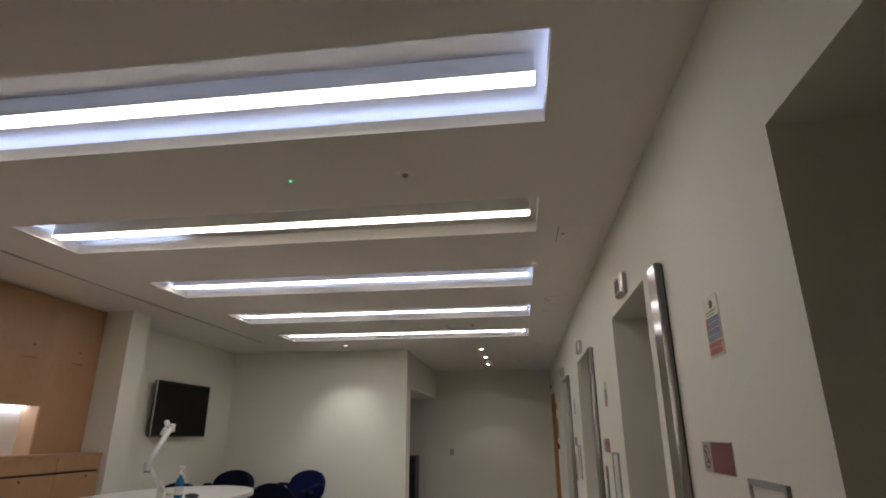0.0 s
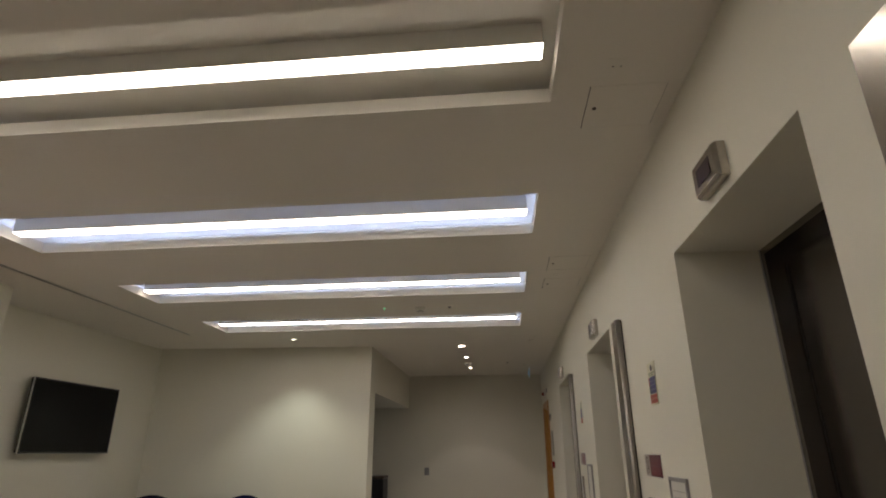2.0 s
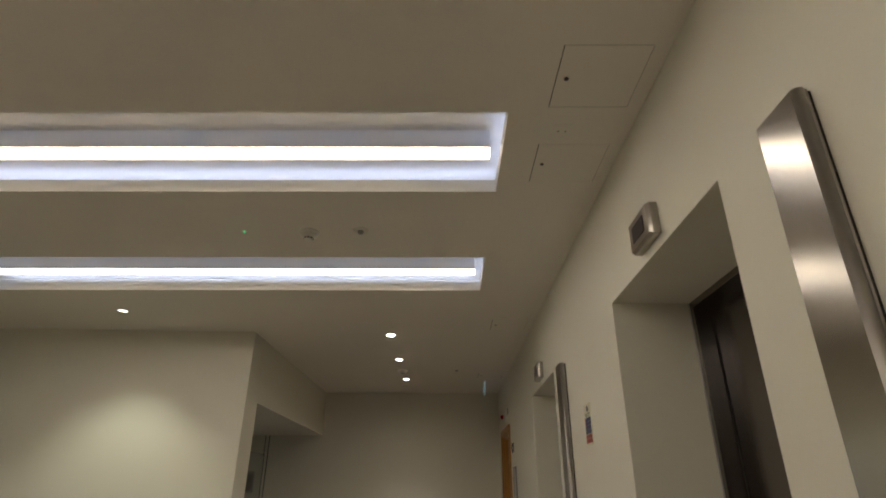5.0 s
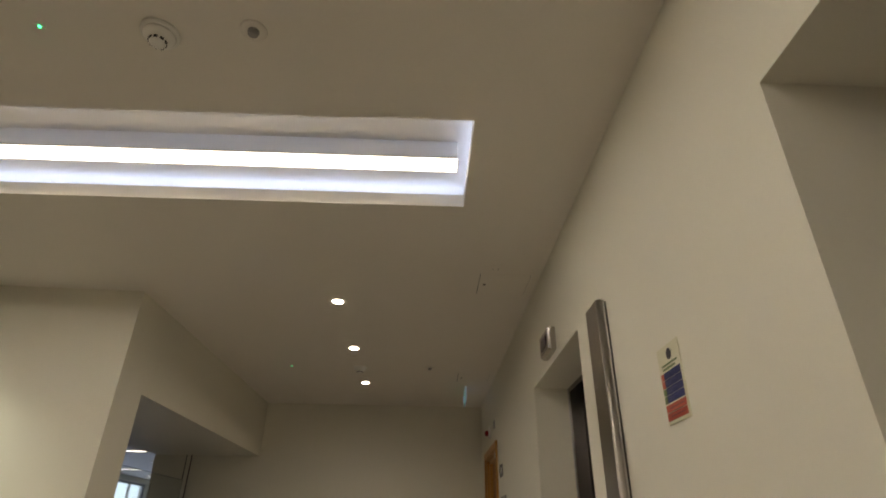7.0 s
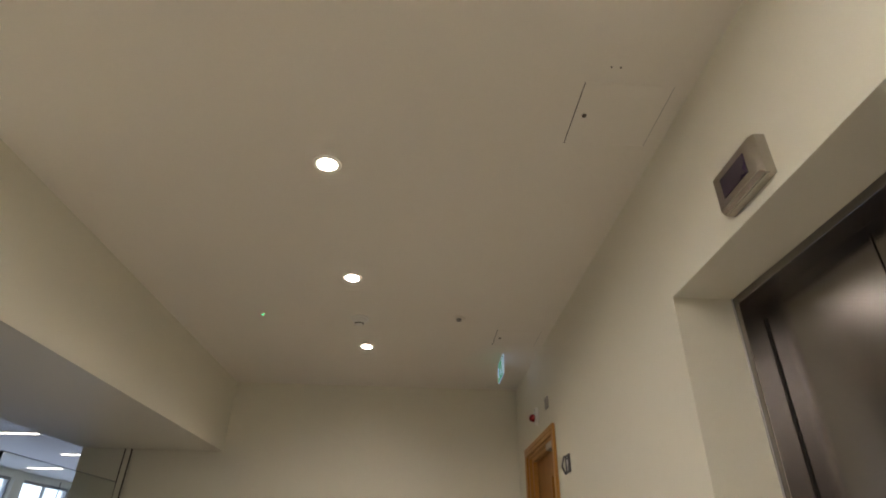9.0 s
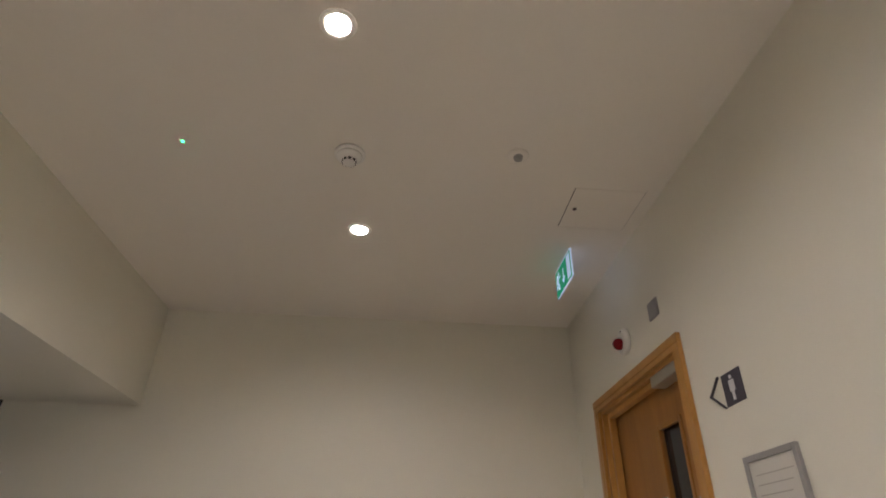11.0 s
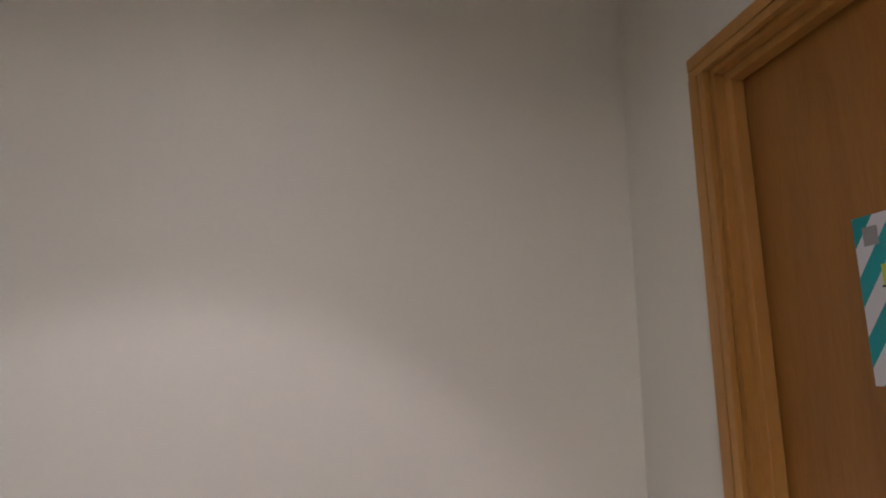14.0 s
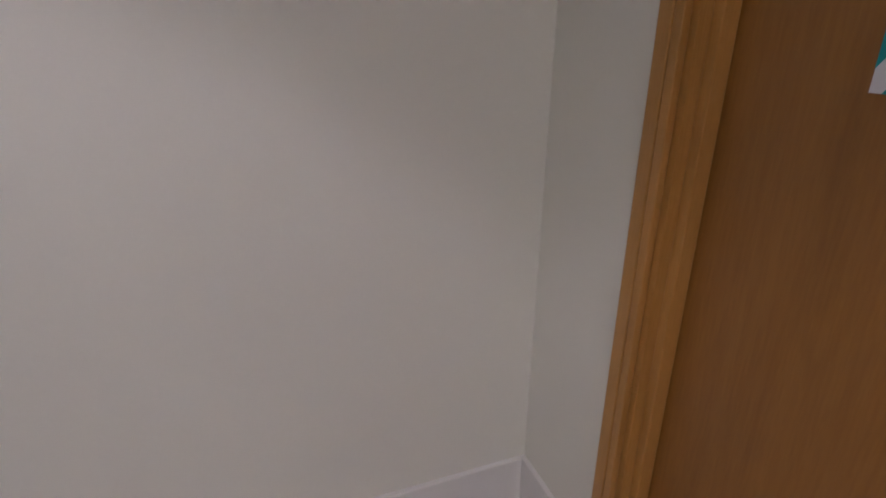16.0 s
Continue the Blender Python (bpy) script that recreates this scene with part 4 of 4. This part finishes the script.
for a in (-0.027, 0.0225):
    part("edge_seal", boxes((a, a + 0.0045, END_Y - 0.016, END_Y - 0.001, 0, SOFFIT - 0.002)), SHADOW, glassdoor)
part("pull_handle", rod(rod(rod(bmesh.new(), (0.06, 6.68, 0.85), (0.06, 6.68, 1.35), 0.014), (0.006, 6.68, 0.9), (0.06, 6.68, 0.9), 0.01), (0.006, 6.68, 1.3), (0.06, 6.68, 1.3), 0.01), STEEL, glassdoor, "", True)
side = thing("glass_panel", (-3.10, 0, 0), "fixed frameless glass side panel in the passage", "glass panel")
g = part("pane", boxes((-0.006, 0.006, JAMB_Y + 0.01, 6.39, 0.01, 1.80), bevel=0.001), GLASS, side)
g.visible_shadow = False
part("edge_seal", boxes((-0.007, 0.007, 6.39, 6.394, 0.01, 1.80)), FRAME_GREY, side)
bin_ = thing("recycling_bin", (-2.785, 7.5, 0), "tall black bin standing in the side passage", "bin")
part("body", boxes((-0.12, 0.12, -0.2, 0.2, 0.02, 0.96), bevel=0.02), BLACK, bin_)
part("lid", boxes((-0.125, 0.125, -0.205, 0.205, 0.962, 1.012), bevel=0.018), DARK_STEEL, bin_)
part("foot_plate", boxes((-0.11, 0.11, -0.19, 0.19, 0, 0.02)), SHADOW, bin_)

# ---- waiting area ----
tv = thing("television", (LEFT_X, 3.30, 1.7205), "large black wall-mounted television, switched off", "television")
part("bracket", boxes((0, 0.06, -0.25, 0.25, -0.16, 0.16)), BLACK, tv)
part("body", boxes((0.06, 0.098, -0.604, 0.604, -0.338, 0.338), bevel=0.006), BLACK, tv)
part("bezel", boxes((0.099, 0.104, -0.607, -0.595, -0.341, 0.341), (0.099, 0.104, 0.595, 0.607, -0.341, 0.341), (0.099, 0.104, -0.595, 0.595, 0.329, 0.341), (0.099, 0.104, -0.595, 0.595, -0.341, -0.326)), BLACK, tv)
part("trim", boxes((0.09, 0.106, -0.610, 0.610, -0.3455, -0.3415), (0.09, 0.106, -0.6115, -0.6075, -0.341, 0.341)), ALU, tv, "thin silver edge trim")
part("screen", boxes((0.0985, 0.1015, -0.5945, 0.5945, -0.3255, 0.3285)), SCREEN, tv, "glossy black screen")


def rounded_slab(cx, half, tip, straight, z0, z1, seg=28):
    """A slab with one half-elliptical end."""
    bm = bmesh.new()
    pts = [(cx - half, straight)]
    base = tip - 0.9
    for k in range(seg + 1):
        a = math.pi - math.pi * k / seg
        pts.append((cx + half * math.cos(a), base + 0.9 * math.sin(a)))
    pts.append((cx + half, straight))
    f = bm.faces.new([bm.verts.new((x, y, z0)) for x, y in pts])
    ex = bmesh.ops.extrude_face_region(bm, geom=[f])
    bmesh.ops.translate(bm, vec=(0, 0, z1 - z0), verts=[v for v in ex["geom"] if isinstance(v, bmesh.types.BMVert)])
    return bm


desk = thing("reception_desk", (-3.585, 0, 0), "white laminate reception desk with a rounded end", "desk")
part("top", rounded_slab(0, 0.6, 1.8, -2.4, 0.893, 0.928), LAMINATE, desk)
part("body", rounded_slab(0, 0.54, 1.74, -2.35, 0.08, 0.892), LAMINATE, desk)
part("plinth", rounded_slab(0, 0.5, 1.7, -2.3, 0.0, 0.079), SHADOW, desk)

arm = thing("monitor_arm", (-3.025, -0.08, 0.928), "white jointed monitor arm clamped to the desk, without a screen", "monitor arm")
part("clamp", lathe(bmesh.new(), ((0.04, 0.0), (0.04, 0.014), (0.022, 0.02), (0.018, 0.12)), Matrix.Identity(4), 24), WHITE_PL, arm, smooth=True)
elbow, topj = Vector((-0.032, -0.155, 0.285)), Vector((-0.08, 0.11, 0.525))
part("lower_arm", rod(bmesh.new(), (0, 0, 0.115), elbow, 0.017, 16), WHITE_PL, arm, smooth=True)
part("upper_arm", rod(bmesh.new(), elbow + Vector((0, 0, 0.012)), topj, 0.019, 16), WHITE_PL, arm, smooth=True)
part("elbow_joint", cyl(bmesh.new(), 0.025, 0.025, 0.05, Matrix.Translation(elbow), 20), WHITE_PL, arm)
part("joint_cap", cyl(bmesh.new(), 0.02, 0.02, 0.012, Matrix.Translation(elbow + Vector((0, 0, -0.034))), 16), GREY_PL, arm)
part("wrist", boxes((topj.x - 0.02, topj.x + 0.022, topj.y - 0.022, topj.y + 0.022, topj.z - 0.03, topj.z + 0.028), bevel=0.009), WHITE_PL, arm)
part("pivot_screw", cyl(bmesh.new(), 0.008, 0.008, 0.006, Matrix.Translation(topj + Vector((-0.004, -0.024, -0.004))) @ pose(0, 0, 0, 90, 0, 0), 14), DARK_STEEL, arm)
for dx, dz, tilt, tall in ((-0.036, 0.03, 32, 0.042), (-0.05, -0.026, 72, 0.052)):
    bm = boxes((-0.011, 0.011, -0.02, 0.02, -tall / 2, tall / 2), bevel=0.005)
    part("screen_bracket", bm, WHITE_PL, arm, "white bracket prong").matrix_local = Matrix.Translation(topj + Vector((dx, 0, dz))) @ pose(0, 0, 0, 0, tilt - 50, 0)
part("bracket_neck", rod(bmesh.new(), topj + Vector((-0.052, 0, -0.018)), topj + Vector((-0.03, 0, 0.03)), 0.009, 12), WHITE_PL, arm, smooth=True)

bottle = thing("gel_bottle", (-3.375, 0.675, 0.928), "clear pump bottle of blue hand gel on the desk", "bottle")
part("bottle", lathe(bmesh.new(), ((0.03, 0.0), (0.033, 0.01), (0.033, 0.12), (0.026, 0.142), (0.013, 0.155), (0.013, 0.17)), Matrix.Identity(4)), LIQUID, bottle, "blue gel in a clear bottle", True)
part("label", cyl(bmesh.new(), 0.0337, 0.0337, 0.06, Matrix.Translation((0, 0, 0.055)), 28), PAPER, bottle)
pump = part("pump", lathe(bmesh.new(), ((0.014, 0.17), (0.014, 0.187), (0.006, 0.19), (0.006, 0.222), (0.013, 0.224), (0.013, 0.24)), Matrix.Identity(4), 20), WHITE_PL, bottle, "white pump", True)
part("nozzle", rod(bmesh.new(), (0, 0, 0.234), (0.035, -0.02, 0.226), 0.005), WHITE_PL, pump)
bottle2 = thing("spray_bottle", (-3.455, 0.555, 0.928), "small white bottle beside the hand gel", "bottle")
part("bottle", lathe(bmesh.new(), ((0.026, 0.0), (0.028, 0.008), (0.028, 0.09), (0.012, 0.108), (0.012, 0.13)), Matrix.Identity(4)), WHITE_PL, bottle2, smooth=True)
mouse = solid("computer_mouse", bmesh.new(), BLACK, "black computer mouse on the desk", "mouse", smooth=True)
bm = bmesh.new()
bmesh.ops.create_uvsphere(bm, u_segments=18, v_segments=10, radius=1, matrix=Matrix.Translation((-3.25, 0.66, 0.946)) @ Matrix.Diagonal((0.06, 0.035, 0.02, 1)))
bm.to_mesh(mouse.data)
bm.free()
pad = solid("note_pad", boxes((-3.555, -3.415, 0.74, 0.86, 0.9285, 0.942), bevel=0.001), PAPER, "white note pad with a yellow edge on the desk", "note pad")
part("sticky_note", boxes((-3.552, -3.500, 0.745, 0.82, 0.9425, 0.95)), LIME, pad, "yellow sticky notes")


def chair(at, turned, fabric, label, arms=True, low=0.017):
    """Armchair with an oval back, looped arms and four legs."""
    c = thing("armchair", at, label, "chair", "chairs in the waiting area")
    c.rotation_euler = (0, 0, radians(turned))
    bm = bmesh.new()
    nu, nv = 16, 12
    grid = []
    for j in range(nv + 1):
        v = -math.cos(math.pi * j / nv)
        wide = 0.29 * max(0.03, (1 - abs(v) ** 2.6)) ** 0.5
        row = []
        for i in range(nu + 1):
            u = -1 + 2 * i / nu
            row.append(bm.verts.new((u * wide, 0.245 - 0.75 * (u * wide) ** 2 + 0.045 * v, 0.71 - low + v * 0.215)))
        grid.append(row)
    fs = []
    for j in range(nv):
        for i in range(nu):
            fs.append(bm.faces.new((grid[j][i], grid[j][i + 1], grid[j + 1][i + 1], grid[j + 1][i])))
    bmesh.ops.recalc_face_normals(bm, faces=fs)
    bmesh.ops.solidify(bm, geom=fs, thickness=0.05)
    part("backrest", bm, fabric, c, smooth=True)
    part("seat", boxes((-0.25, 0.25, -0.26, 0.22, 0.41, 0.48), bevel=0.03), fabric, c, smooth=True)
    for s in (-1, 1):
        bm = bmesh.new()
        pts = [(s * 0.255, 0.21, 0.62), (s * 0.30, 0.17, 0.715), (s * 0.315, 0.0, 0.73), (s * 0.31, -0.17, 0.70), (s * 0.29, -0.21, 0.60), (s * 0.265, -0.17, 0.45)]
        for a, b in zip(pts, pts[1:]):
            rod(bm, a, b, 0.023, 10)
        if arms:
            part("armrest", bm, fabric, c, smooth=True)
        else:
            bm.free()
        for y in (-0.2, 0.19):
            part("leg", rod(bmesh.new(), (s * 0.24, y, 0.42), (s * 0.27, y * 1.18, 0.0), 0.012, 10), BLACK, c)


chair((-4.84, 4.27, 0), 8, NAVY, "dark blue upholstered armchair against the back wall")
chair((-3.82, 4.34, 0), -14, BLUE, "blue upholstered armchair against the back wall")
chair((-4.21, 4.22, 0), 116, NAVY, "dark navy armless chair turned sideways between the armchairs", False)
chair((-3.68, 3.5, 0), 172, NAVY, "dark navy armchair facing the back wall", low=0.087)
chair((-4.13, 2.25, 0), 75, NAVY, "dark navy armchair behind the desk")
table = thing("side_table", (-4.56, 3.53, 0), "white square table between the waiting chairs", "table")
part("tabletop", boxes((-0.32, 0.32, -0.26, 0.26, 0.69, 0.72), bevel=0.004), LAMINATE, table)
for sx in (-0.27, 0.27):
    for sy in (-0.21, 0.21):
        part("leg", boxes((sx - 0.018, sx + 0.018, sy - 0.018, sy + 0.018, 0, 0.69)), ALU, table)
